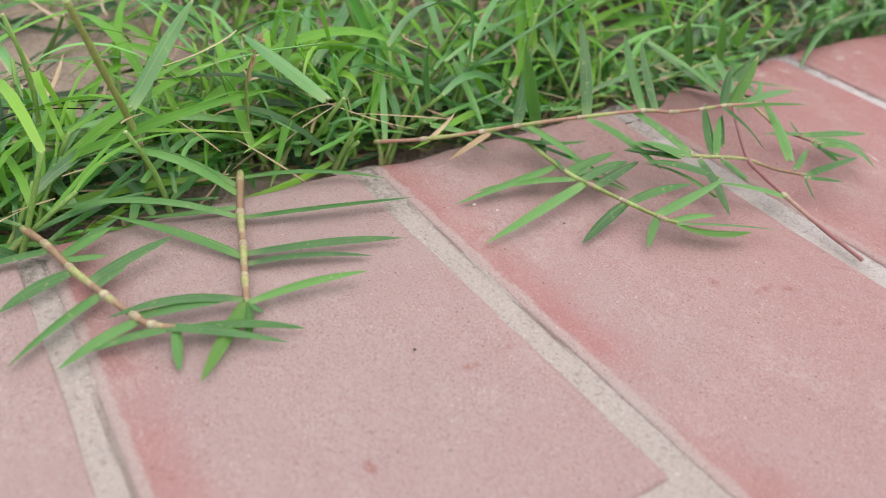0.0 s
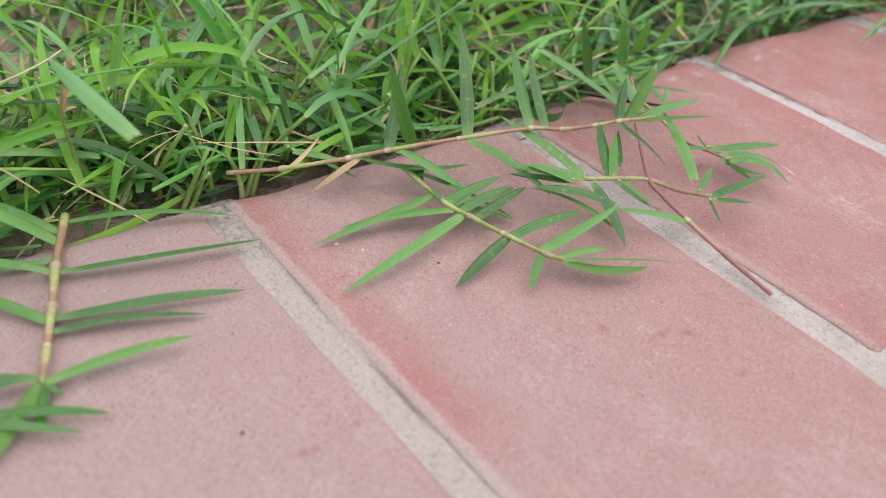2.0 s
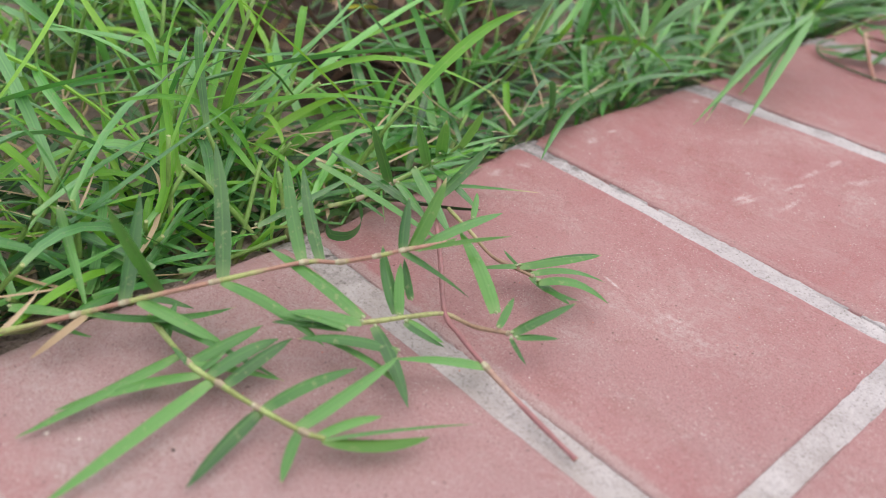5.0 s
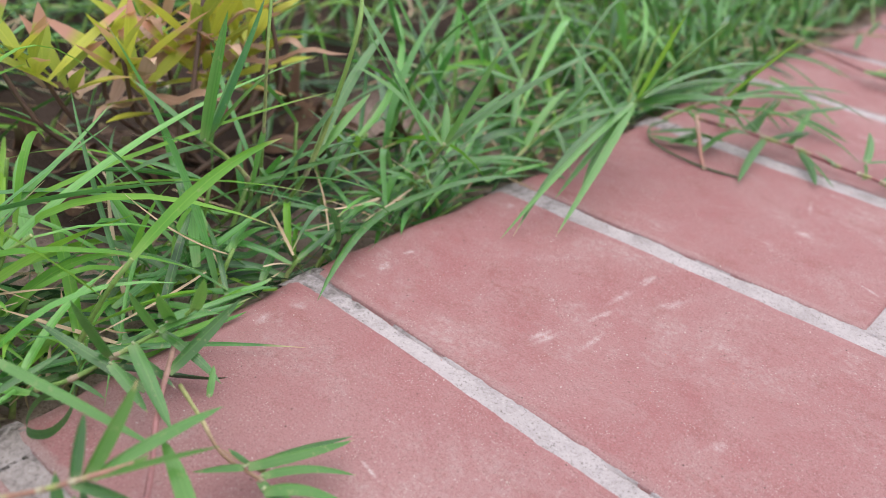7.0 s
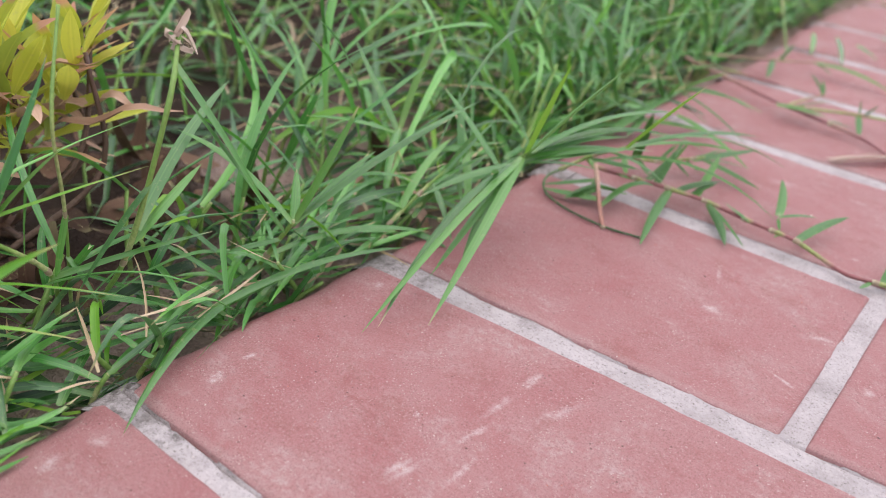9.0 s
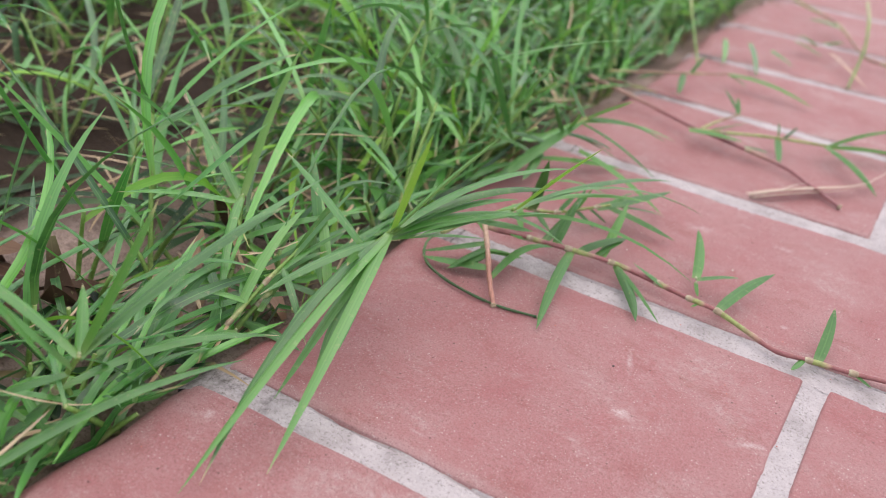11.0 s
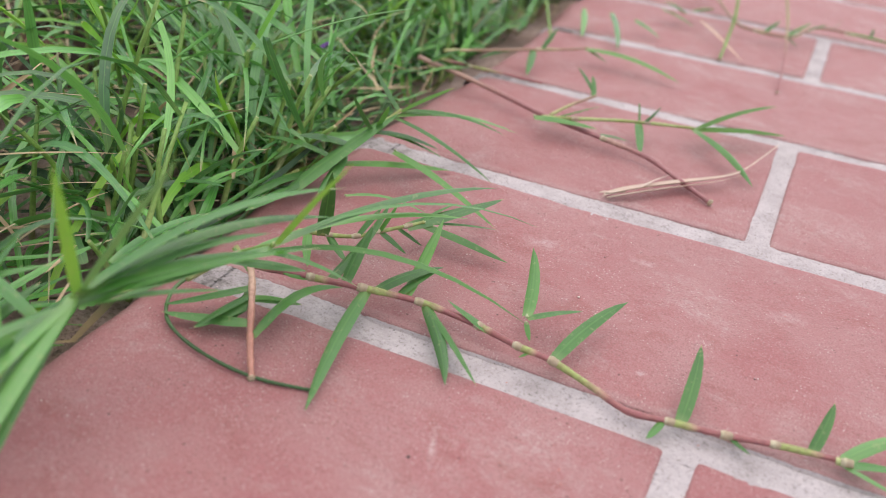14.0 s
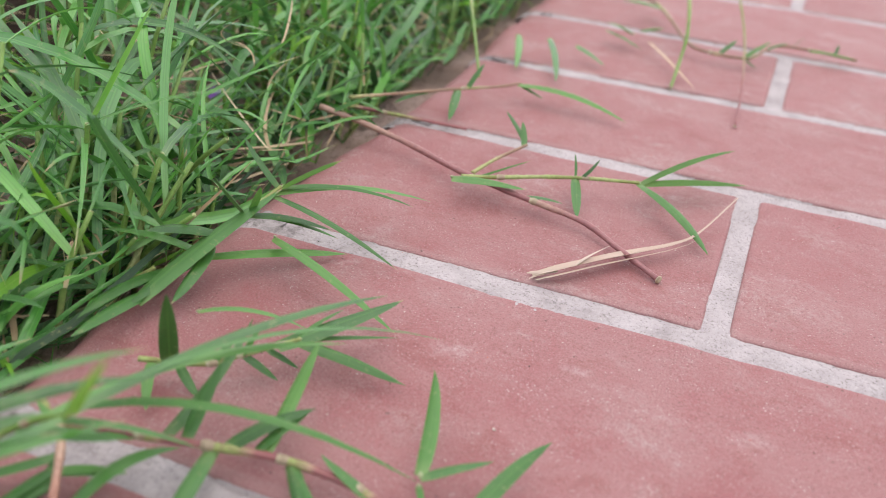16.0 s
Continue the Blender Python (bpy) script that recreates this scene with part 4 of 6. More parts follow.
def build_runners():
    runner('couch grass runner with paired green leaves lying on the bricks', [(-0.60, -37.91, 0.18), (1.61, -38.76, 0.24), (3.16, -39.27, 0.24), (4.66, -39.81, 0.24), (5.70, -40.16, 0.30)], 1.15, STEM_TAN, [
        ((-0.40, -37.89, 0.24), (1.74, -33.70, 0.10), 0.3, 3.4, GRASS),
        ((0.26, -38.88, 0.40), (-1.99, -42.27, 1.20), 0.9, 6.6, GRASS),
        ((0.00, -38.61, 0.24), (-3.17, -42.09, 0.84), 0.54, 5.0, GRASS),
        ((1.79, -38.81, 0.30), (3.30, -33.59, 0.24), 0.15, 4.6, GRASS),
        ((1.86, -38.95, 0.24), (-1.05, -44.02, 0.18), 0.54, 4.2, GRASS),
        ((1.23, -38.85, 0.18), (0.37, -41.43, 0.10), 0.12, 3.2, GRASS),
        ((3.54, -39.30, 0.30), (5.01, -34.94, 0.18), 0.21, 4.3, GRASS),
        ((3.62, -39.62, 0.30), (0.22, -42.41, 0.42), 0.09, 4.0, GRASS),
        ((4.11, -39.47, 0.30), (5.32, -36.11, 0.12), 0.21, 3.8, GRASS),
        ((5.92, -40.14, 0.30), (6.20, -36.76, 0.42), 0.15, 4.2, GRASS),
        ((5.61, -40.22, 0.30), (4.78, -43.52, 0.36), 0.36, 4.4, GRASS),
        ((5.78, -40.16, 0.36), (7.92, -42.17, 0.24), 0.12, 4.8, GRASS_YOUNG),
        ((5.85, -40.22, 0.36), (7.00, -40.62, 0.18), 0.12, 4.0, GRASS_YOUNG),
        ((5.77, -40.37, 0.18), (6.17, -39.86, 0.10), 0.06, 2.6, GRASS),
    ])
    runner('thick yellow-green couch grass culm leaning out of the lawn', [(-2.20, -40.40, -0.80), (-1.89, -40.66, 1.43), (-0.90, -41.40, 4.10), (0.20, -42.22, 6.88)], 1.15, STEM_FRESH, [
        ((-1.89, -40.66, 1.43), (-5.20, -38.60, 3.20), 0.3, 5.0, GRASS),
    ])
    runner('couch grass shoot with broad arching leaves behind the runner', [(-3.60, -38.60, -0.80), (-3.20, -38.40, 0.60), (-2.80, -38.20, 1.40)], 0.9, STEM_GREEN, [
        ((-0.77, -40.96, 3.17), (-3.49, -37.87, 5.10), 0.1, 6.4, GRASS),
        ((-1.71, -43.80, 0.60), (-3.94, -40.99, 2.20), 0.3, 5.2, GRASS),
        ((-2.43, -36.23, 0.80), (-2.97, -44.38, 1.60), 0.3, 5.6, GRASS),
    ])
    runner('couch grass shoot with a bright upright leaf in the lawn', [(-4.60, -34.60, -0.80), (-4.20, -34.40, 0.80), (-3.80, -34.20, 2.00)], 0.9, STEM_GREEN, [
        ((-1.54, -35.83, 3.25), (-1.98, -34.97, 4.93), 0.05, 6.4, GRASS_YOUNG),
        ((3.60, -36.66, 4.52), (-1.05, -37.30, 4.71), 0.2, 6.4, GRASS),
    ])
    runner('couch grass runner with narrow leaves trailing over the joint', [(-0.37, -44.60, 0.24), (0.76, -44.20, 0.30), (2.29, -43.85, 0.36), (3.77, -43.37, 0.36), (4.97, -42.93, 0.36), (5.55, -42.63, 0.36), (5.94, -42.12, 0.36)], 1.1, STEM_TAN, [
        ((1.10, -44.19, 0.36), (0.99, -46.28, 0.24), 0.18, 4.5, GRASS),
        ((2.42, -43.98, 0.36), (3.12, -45.87, 0.18), 0.18, 4.4, GRASS),
        ((3.75, -43.40, 0.36), (5.26, -46.04, 0.18), 0.15, 4.8, GRASS),
        ((5.11, -42.76, 0.36), (5.89, -45.02, 0.18), 0.3, 4.2, GRASS),
        ((1.55, -43.79, 0.36), (0.81, -42.10, 0.60), 0.18, 4.6, GRASS),
        ((1.47, -43.65, 0.42), (1.53, -42.44, 0.84), 0.18, 4, GRASS),
        ((2.93, -43.10, 0.36), (2.35, -41.00, 0.54), 0.24, 4.6, GRASS),
        ((4.84, -42.71, 0.36), (5.52, -40.15, 0.30), 0.27, 4.6, GRASS),
        ((5.65, -42.66, 0.36), (7.54, -39.75, 0.12), 0.3, 3.6, GRASS),
        ((6.01, -41.99, 0.36), (7.38, -39.11, 0.18), 0.21, 3.6, GRASS),
        ((6.16, -42.07, 0.36), (7.23, -42.48, 0.12), 0.09, 4.6, GRASS),
        ((5.85, -42.19, 0.36), (5.67, -44.17, 0.24), 0.24, 3.6, GRASS),
        ((2.19, -43.78, 0.36), (2.75, -44.48, 0.24), 0.18, 4.2, GRASS),
        ((1.74, -43.80, 0.36), (2.16, -42.84, 0.36), 0.12, 3, GRASS),
        ((3.35, -43.15, 0.36), (3.10, -42.53, 0.54), 0.12, 4, GRASS),
    ])
    runner('couch grass shoot with soft green leaves over the brick', [(2.43, -28.48, 0.58), (4.67, -28.51, 0.58), (5.71, -28.30, 0.58), (7.02, -28.03, 0.65), (8.27, -27.63, 0.65), (8.78, -27.35, 0.65)], 0.75, STEM_FRESH, [
        ((4.09, -28.35, 0.58), (4.12, -32.53, 0.13), 0.195, 4.6, GRASS),
        ((5.47, -28.28, 0.58), (6.35, -32.88, 0.13), 0.195, 4.6, GRASS),
        ((7.21, -28.02, 0.65), (7.78, -30.25, 0.20), 0.0975, 4.4, GRASS),
        ((8.28, -27.79, 0.65), (8.92, -28.60, 0.20), 0.065, 4.4, GRASS),
        ((8.68, -27.34, 0.65), (10.10, -25.37, 0.52), -0.2275, 5.0, GRASS_YOUNG),
        ((8.55, -27.36, 0.65), (9.02, -25.92, 0.65), 0.22749999999999998, 4.8, GRASS),
        ((8.10, -27.64, 0.65), (8.07, -24.64, 1.17), 0.1625, 5.0, GRASS),
        ((7.08, -27.92, 0.65), (7.59, -25.57, 0.91), 0.26, 4.6, GRASS),
        ((5.77, -27.87, 0.65), (5.72, -26.20, 0.91), 0.195, 4.6, GRASS),
        ((4.63, -28.45, 0.58), (4.85, -26.53, 0.91), 0.195, 4.4, GRASS),
        ((2.32, -28.41, 0.91), (6.29, -26.82, 0.20), 0.325, 3.4, GRASS),
        ((8.75, -27.31, 0.58), (10.24, -24.04, 0.20), 0.13, 1.8, GRASS),
        ((3.51, -28.85, 0.58), (2.50, -27.70, 0.78), 0.065, 3.4, GRASS),
        ((5.02, -28.59, 0.58), (4.99, -27.63, 0.78), 0.13, 4.4, GRASS),
        ((5.17, -28.42, 0.60), (3.89, -31.58, 0.20), 0.2, 5.0, GRASS),
        ((4.69, -28.19, 0.70), (4.22, -28.69, 0.90), 0.2, 4.6, GRASS),
        ((5.30, -28.31, 0.60), (5.43, -26.41, 0.80), 0.3, 5.0, GRASS),
        ((4.57, -28.51, 0.60), (6.12, -26.77, 0.10), 0.25, 2.4, GRASS),
    ])
    runner('long couch grass runner with upright blades above the paving', [(0.02, -33.26, 0.50), (1.03, -31.98, 0.80), (1.92, -30.21, 1.10), (2.57, -29.05, 1.40), (3.47, -27.08, 1.70), (4.19, -24.88, 1.80), (4.85, -24.19, 1.90), (5.58, -23.43, 2.20), (5.98, -22.92, 2.40), (6.38, -21.77, 2.40)], 0.7, STEM_ROSE, [
        ((3.35, -26.91, 1.70), (0.63, -25.24, 4.00), 0.05, 5.2, GRASS),
        ((2.46, -28.98, 1.40), (1.01, -27.65, 3.40), 0.1, 5.2, GRASS),
        ((4.08, -24.75, 1.80), (1.20, -23.41, 3.20), 0.12, 4.6, GRASS),
        ((4.44, -24.33, 1.80), (2.09, -23.39, 3.30), 0.12, 4.4, GRASS),
        ((5.88, -22.86, 2.40), (5.27, -22.17, 3.40), 0.1, 5.0, GRASS),
        ((6.13, -22.97, 2.40), (7.06, -21.39, 0.80), 0.3, 4.4, GRASS),
        ((6.19, -22.55, 2.40), (7.21, -20.09, 2.40), 0.1, 3.2, GRASS_YOUNG),
        ((6.23, -22.59, 2.40), (5.99, -19.21, 2.20), 0.3, 4.4, GRASS),
        ((3.69, -26.90, 1.70), (6.26, -25.61, 0.70), 0.35, 4.4, GRASS),
        ((2.16, -29.89, 1.10), (1.92, -31.37, 0.30), 0.3, 3.6, DRY),
        ((1.80, -30.76, 0.90), (2.14, -29.89, 0.40), 0.25, 5.2, GRASS),
        ((2.27, -29.96, 0.90), (3.56, -26.57, 0.70), -0.2, 4.6, GRASS),
        ((2.36, -27.47, 1.60), (3.11, -26.58, 1.80), 0.3, 3, GRASS),
        ((-1.75, -28.95, 2.00), (1.64, -29.72, 0.80), 0.2, 3.4, GRASS),
        ((0.36, -31.20, 0.90), (1.32, -29.74, 0.50), 0.3, 5, GRASS),
        ((6.23, -22.21, 2.40), (6.38, -21.38, 2.40), 0.1, 3, GRASS_YOUNG),
        ((0.63, -31.46, 1.20), (0.78, -30.46, 1.40), 0.0, 3.0, DRY),
        ((5.45, -22.46, 2.05), (5.30, -20.90, 3.60), 0.1, 5.0, GRASS_YOUNG),
        ((1.82, -22.73, 3.12), (5.30, -20.60, 1.20), 0.25, 4.2, GRASS),
        ((2.38, -28.46, 1.00), (4.53, -27.37, 0.40), 0.3, 5.6, GRASS),
        ((2.16, -27.28, 1.00), (2.74, -26.56, 2.00), 0.2, 4.6, GRASS),
        ((1.93, -28.42, 0.90), (2.51, -27.26, 0.30), 0.3, 5.4, GRASS),
        ((2.29, -27.91, 1.00), (2.42, -29.02, 4.20), 0.1, 6.0, GRASS),
        ((1.54, -29.83, 0.60), (1.06, -28.71, 0.60), 0.2, 6.0, GRASS),
    ])
    runner('reddish couch grass runner with a forked leafy shoot', [(2.18, -18.24, 1.30), (3.97, -19.88, 1.10), (5.49, -21.03, 0.80), (7.07, -22.27, 0.70), (7.92, -22.49, 0.60), (9.12, -22.70, 0.50), (10.72, -22.83, 0.30), (12.45, -22.94, 0.15)], 0.8, STEM_WINE, [
        ((6.50, -24.63, 1.20), (5.24, -26.30, 1.40), 0.3, 5.0, GRASS),
        ((7.58, -24.29, 0.80), (5.89, -26.18, 1.00), 0.4, 3.8, GRASS),
        ((6.75, -24.39, 1.10), (8.92, -25.05, 0.30), 0.2, 4.8, GRASS),
        ((9.09, -22.70, 0.60), (7.63, -24.59, 0.70), 0.25, 4.4, GRASS),
        ((6.40, -24.51, 1.20), (3.01, -25.23, 1.80), 0.2, 5.2, GRASS),
        ((6.61, -23.55, 1.00), (5.25, -23.01, 2.20), 0.1, 5.0, GRASS),
        ((6.37, -22.87, 1.00), (5.88, -22.77, 2.00), 0.1, 4.6, GRASS),
        ((6.87, -23.44, 0.90), (7.77, -22.87, 0.40), 0.3, 4.6, GRASS),
        ((8.16, -21.44, 1.00), (5.84, -20.82, 2.20), 0.2, 5.4, GRASS),
        ((8.62, -21.81, 1.00), (8.40, -21.08, 1.50), 0.1, 3.6, GRASS),
        ((8.91, -21.60, 0.90), (9.56, -19.92, 1.50), 0.3, 5.0, GRASS),
        ((9.11, -21.63, 0.90), (9.84, -20.78, 0.90), 0.15, 3.2, GRASS),
        ((9.04, -21.75, 0.90), (9.61, -21.66, 0.30), 0.1, 4.6, GRASS),
        ((7.31, -19.15, 0.80), (8.53, -17.15, 0.30), 0.6, 3.4, GRASS),
        ((6.93, -19.02, 0.80), (7.67, -16.51, 0.60), 0.3, 3.6, GRASS),
        ((7.39, -19.24, 0.80), (9.24, -19.34, 1.10), -0.2, 3.6, GRASS),
        ((6.72, -19.04, 0.70), (6.38, -19.42, 1.20), 0.1, 2, GRASS),
        ((3.27, -18.69, 1.00), (2.46, -16.23, 2.00), 0.1, 4.6, GRASS),
        ((7.18, -18.95, 0.70), (5.72, -19.26, 0.60), -0.2, 2.2, STEM_TAN),
        ((6.43, -24.55, 1.10), (5.17, -26.47, 1.20), 0.1, 2.6, GRASS),
        ((6.50, -25.07, 1.25), (4.83, -26.23, 0.90), 0.2, 5.6, GRASS),
        ((6.50, -25.07, 1.25), (5.44, -26.08, 1.50), 0.2, 4.6, GRASS),
        ((8.01, -24.73, 0.40), (5.33, -25.73, 0.50), 0.5, 3.0, GRASS),
        ((6.98, -23.58, 1.00), (7.80, -22.87, 0.30), 0.2, 6.0, GRASS),
        ((6.70, -23.55, 1.00), (5.97, -22.97, 2.00), 0.1, 5.0, GRASS),
        ((6.86, -19.32, 0.90), (5.91, -20.20, 0.60), 0.2, 4.6, GRASS),
        ((7.85, -19.49, 1.04), (9.26, -17.92, 0.34), 0.9, 5.0, GRASS),
        ((6.88, -19.24, 0.90), (7.93, -16.71, 0.80), 0.2, 4.2, GRASS),
        ((7.72, -19.37, 0.90), (8.61, -18.81, 0.30), 0.2, 5.0, GRASS),
    ])
    runner('side shoot of couch grass with a pale jointed stem', [(6.19, -25.25, 1.20), (6.53, -24.46, 1.10), (6.85, -23.23, 0.90), (7.11, -22.31, 0.70), (8.06, -22.12, 0.80), (8.84, -21.72, 0.90)], 0.7, STEM_TAN, [
    ])
    runner('short brown couch grass shoot lying on the brick', [(3.35, -18.86, 0.90), (4.69, -19.11, 0.80), (5.99, -19.37, 0.70), (7.39, -19.24, 0.80)], 0.6, STEM_TAN, [
    ])
    runner('couch grass shoot rising from the lawn edge with open blades', [(0.67, -21.60, 0.60), (1.24, -20.85, 0.90), (1.49, -19.81, 1.20), (1.95, -18.13, 1.80), (2.42, -17.61, 2.40)], 0.7, STEM_GREEN, [
        ((1.39, -19.61, 1.20), (1.58, -20.59, 3.60), 0.1, 4.8, GRASS),
        ((1.79, -18.52, 1.70), (2.23, -19.35, 3.60), 0.1, 5, GRASS),
        ((2.05, -18.14, 1.90), (3.24, -19.10, 4.00), 0.1, 5.2, GRASS_YOUNG),
        ((2.38, -17.78, 2.30), (3.69, -18.05, 4.20), 0.1, 5.2, GRASS_YOUNG),
        ((2.53, -17.67, 2.20), (2.75, -15.20, 2.20), 0.2, 3.8, GRASS),
        ((2.82, -19.55, 0.80), (-0.23, -20.87, 2.00), 0.2, 4.4, GRASS),
        ((1.74, -19.63, 1.30), (3.09, -18.86, 0.60), 0.6, 4.6, GRASS),
        ((2.08, -18.56, 1.60), (3.75, -17.85, 0.60), 0.3, 4.6, GRASS),
        ((1.24, -20.85, 0.90), (2.01, -20.35, 0.40), 0.2, 2.4, GRASS),
        ((0.52, -24.14, 0.80), (0.60, -20.37, 1.40), 0.2, 4.6, GRASS),
        ((4.12, -18.49, 0.80), (3.75, -18.04, 1.40), 0.3, 4.2, GRASS),
        ((2.47, -19.56, 2.20), (4.74, -19.98, 1.00), 0.2, 5.4, GRASS),
        ((2.47, -20.24, 1.90), (3.82, -20.08, 1.00), 0.2, 5.0, GRASS),
        ((2.48, -18.57, 2.40), (1.67, -16.70, 1.40), 0.3, 4.2, GRASS),
        ((2.45, -18.85, 2.20), (1.82, -16.36, 1.20), 0.4, 4.0, GRASS),
    ])
    runner('couch grass runner with small leaves following a mortar joint', [(2.68, 9.86, 1.30), (3.26, 9.79, 1.00), (4.92, 10.30, 0.90), (6.21, 10.76, 0.80), (7.85, 11.36, 0.60), (9.56, 11.55, 0.40), (10.96, 11.08, 0.60), (11.92, 11.03, 0.60), (13.21, 10.95, 0.30), (14.18, 10.66, 0.25), (15.25, 10.82, 0.30), (16.53, 11.09, 0.30), (17.77, 11.46, 0.30), (19.31, 11.80, 0.30)], 1.0, STEM_RED, [
        ((10.77, 12.16, 0.80), (12.03, 13.30, 0.80), 0.4, 4.6, GRASS),
        ((10.75, 12.22, 0.80), (9.78, 15.12, 1.10), 0.05, 4.6, GRASS),
        ((10.85, 11.92, 0.80), (11.10, 11.70, 0.40), 0.1, 4.0, GRASS),
        ((11.94, 11.08, 0.60), (13.02, 14.48, 0.80), 0.1, 5.0, GRASS),
        ((15.43, 11.00, 0.40), (15.32, 13.44, 1.00), 0.05, 4.6, GRASS),
        ((15.14, 10.66, 0.50), (14.86, 9.90, 0.30), 0.1, 7.5, GRASS),
        ((18.55, 11.51, 0.40), (18.80, 13.00, 1.00), 0.1, 5.5, GRASS),
        ((16.63, 11.09, 0.40), (17.25, 10.88, 0.20), 0.1, 4.5, GRASS),
        ((6.58, 10.65, 0.80), (7.37, 6.40, 0.25), 0.1, 4.8, GRASS),
        ((7.98, 11.46, 0.60), (9.84, 9.02, 0.25), 0.15, 4.6, GRASS),
        ((7.95, 11.43, 0.60), (10.54, 9.47, 0.20), 0.2, 2.6, GRASS),
        ((6.62, 11.21, 0.80), (7.95, 12.62, 1.10), 0.35, 5.6, GRASS),
        ((5.32, 10.60, 0.90), (5.39, 13.98, 1.80), 0.05, 5.0, GRASS),
        ((7.16, 11.70, 0.80), (7.09, 14.27, 1.60), 0.1, 4.6, GRASS),
        ((11.28, 11.25, 0.60), (11.12, 10.79, 0.50), 0.1, 6.0, GRASS),
        ((3.10, 9.18, 1.60), (10.74, 12.24, 0.50), 0.8, 3.0, GRASS),
        ((4.96, 10.24, 0.90), (4.25, 9.92, 1.00), 0.1, 4.0, GRASS),
        ((9.89, 11.01, 0.50), (8.49, 11.89, 0.60), 0.2, 4.0, GRASS),
        ((5.76, 10.87, 0.70), (5.81, 12.18, 2.00), 0.1, 6.0, GRASS),
        ((7.22, 11.36, 0.70), (7.82, 12.49, 1.00), 0.3, 6.0, GRASS),
    ])
    runner('bent couch grass shoot with a cut pink stalk on the brick', [(3.27, 9.75, 1.10), (3.62, 9.38, 0.80), (4.20, 8.57, 0.60), (4.66, 7.90, 0.40), (5.13, 7.27, 0.25), (5.51, 6.80, 0.12)], 1.0, PINK, [
        ((3.49, 9.14, 0.60), (1.89, 7.70, 0.30), 0.1, 4.6, GRASS),
        ((4.05, 8.01, 0.50), (2.07, 7.45, 0.30), 0.1, 5.6, GRASS),
        ((3.66, 8.77, 0.70), (3.37, 7.17, 0.50), 0.1, 5.0, GRASS),
        ((3.72, 8.75, 0.60), (5.03, 9.62, 0.40), 0.2, 5.6, GRASS),
        ((4.75, 7.81, 0.50), (5.87, 10.50, 0.80), 0.9, 4.8, GRASS),
        ((3.41, 9.24, 0.60), (3.91, 8.08, 0.30), 0.1, 3.2, GRASS),
        ((3.43, 9.65, 0.80), (2.76, 9.73, 1.40), 0.1, 3.0, GRASS),
        ((3.76, 8.76, 0.70), (5.06, 9.72, 0.35), 0.2, 7.0, GRASS),
        ((3.74, 8.56, 0.60), (3.17, 7.41, 0.25), 0.2, 7.0, GRASS),
        ((4.67, 9.33, 0.50), (4.78, 8.07, 0.30), 0.2, 7.0, GRASS),
        ((3.85, 8.57, 0.60), (3.77, 8.17, 0.30), 0.1, 6.0, GRASS),
    ])
    runner('thin dark grass blade bent in a loop on the brick', [(1.83, 9.84, 0.30), (1.72, 8.71, 0.40), (1.82, 8.05, 0.30), (2.30, 7.41, 0.20), (3.22, 7.00, 0.15), (4.54, 6.78, 0.15), (5.75, 6.85, 0.12), (6.99, 7.20, 0.10)], 0.55, STEM_DARK, [
    ])
    runner('low couch grass shoot with paired leaves reaching onto the brick', [(3.00, 12.51, 0.60), (3.95, 12.86, 0.60), (4.68, 13.09, 0.70), (5.23, 13.61, 0.80), (5.84, 14.24, 0.90), (6.28, 14.65, 1.00)], 0.7, STEM_FRESH, [
        ((5.94, 14.22, 0.95), (7.99, 17.07, 1.30), 0.15, 6.4, GRASS),
        ((6.33, 14.56, 0.95), (9.04, 15.14, 0.25), 0.2, 4.6, GRASS),
        ((5.22, 13.64, 0.80), (5.58, 14.12, 1.70), 0.15, 6.2, GRASS),
        ((5.38, 13.62, 0.75), (6.15, 13.82, 0.20), 0.25, 4.8, GRASS),
        ((5.82, 13.99, 0.30), (6.43, 14.36, 0.30), 0.2, 3.4, GRASS),
        ((3.92, 13.75, 1.60), (6.32, 15.06, 1.00), 0.5, 3.0, GRASS),
        ((5.78, 14.85, 1.20), (6.77, 16.05, 1.20), 0.2, 2.4, GRASS),
        ((3.66, 12.88, 0.60), (4.32, 12.27, 3.20), 0.05, 5.6, GRASS),
        ((4.68, 13.09, 0.70), (5.16, 13.84, 1.50), 0.2, 5.0, GRASS),
        ((6.28, 15.03, 1.00), (8.06, 16.69, 0.30), 0.2, 3.2, GRASS),
        ((3.95, 12.86, 0.60), (4.89, 12.37, 0.20), 0.2, 5.6, GRASS),
        ((3.31, 12.65, 0.60), (4.12, 11.38, 0.30), 0.2, 3.6, GRASS),
    ])
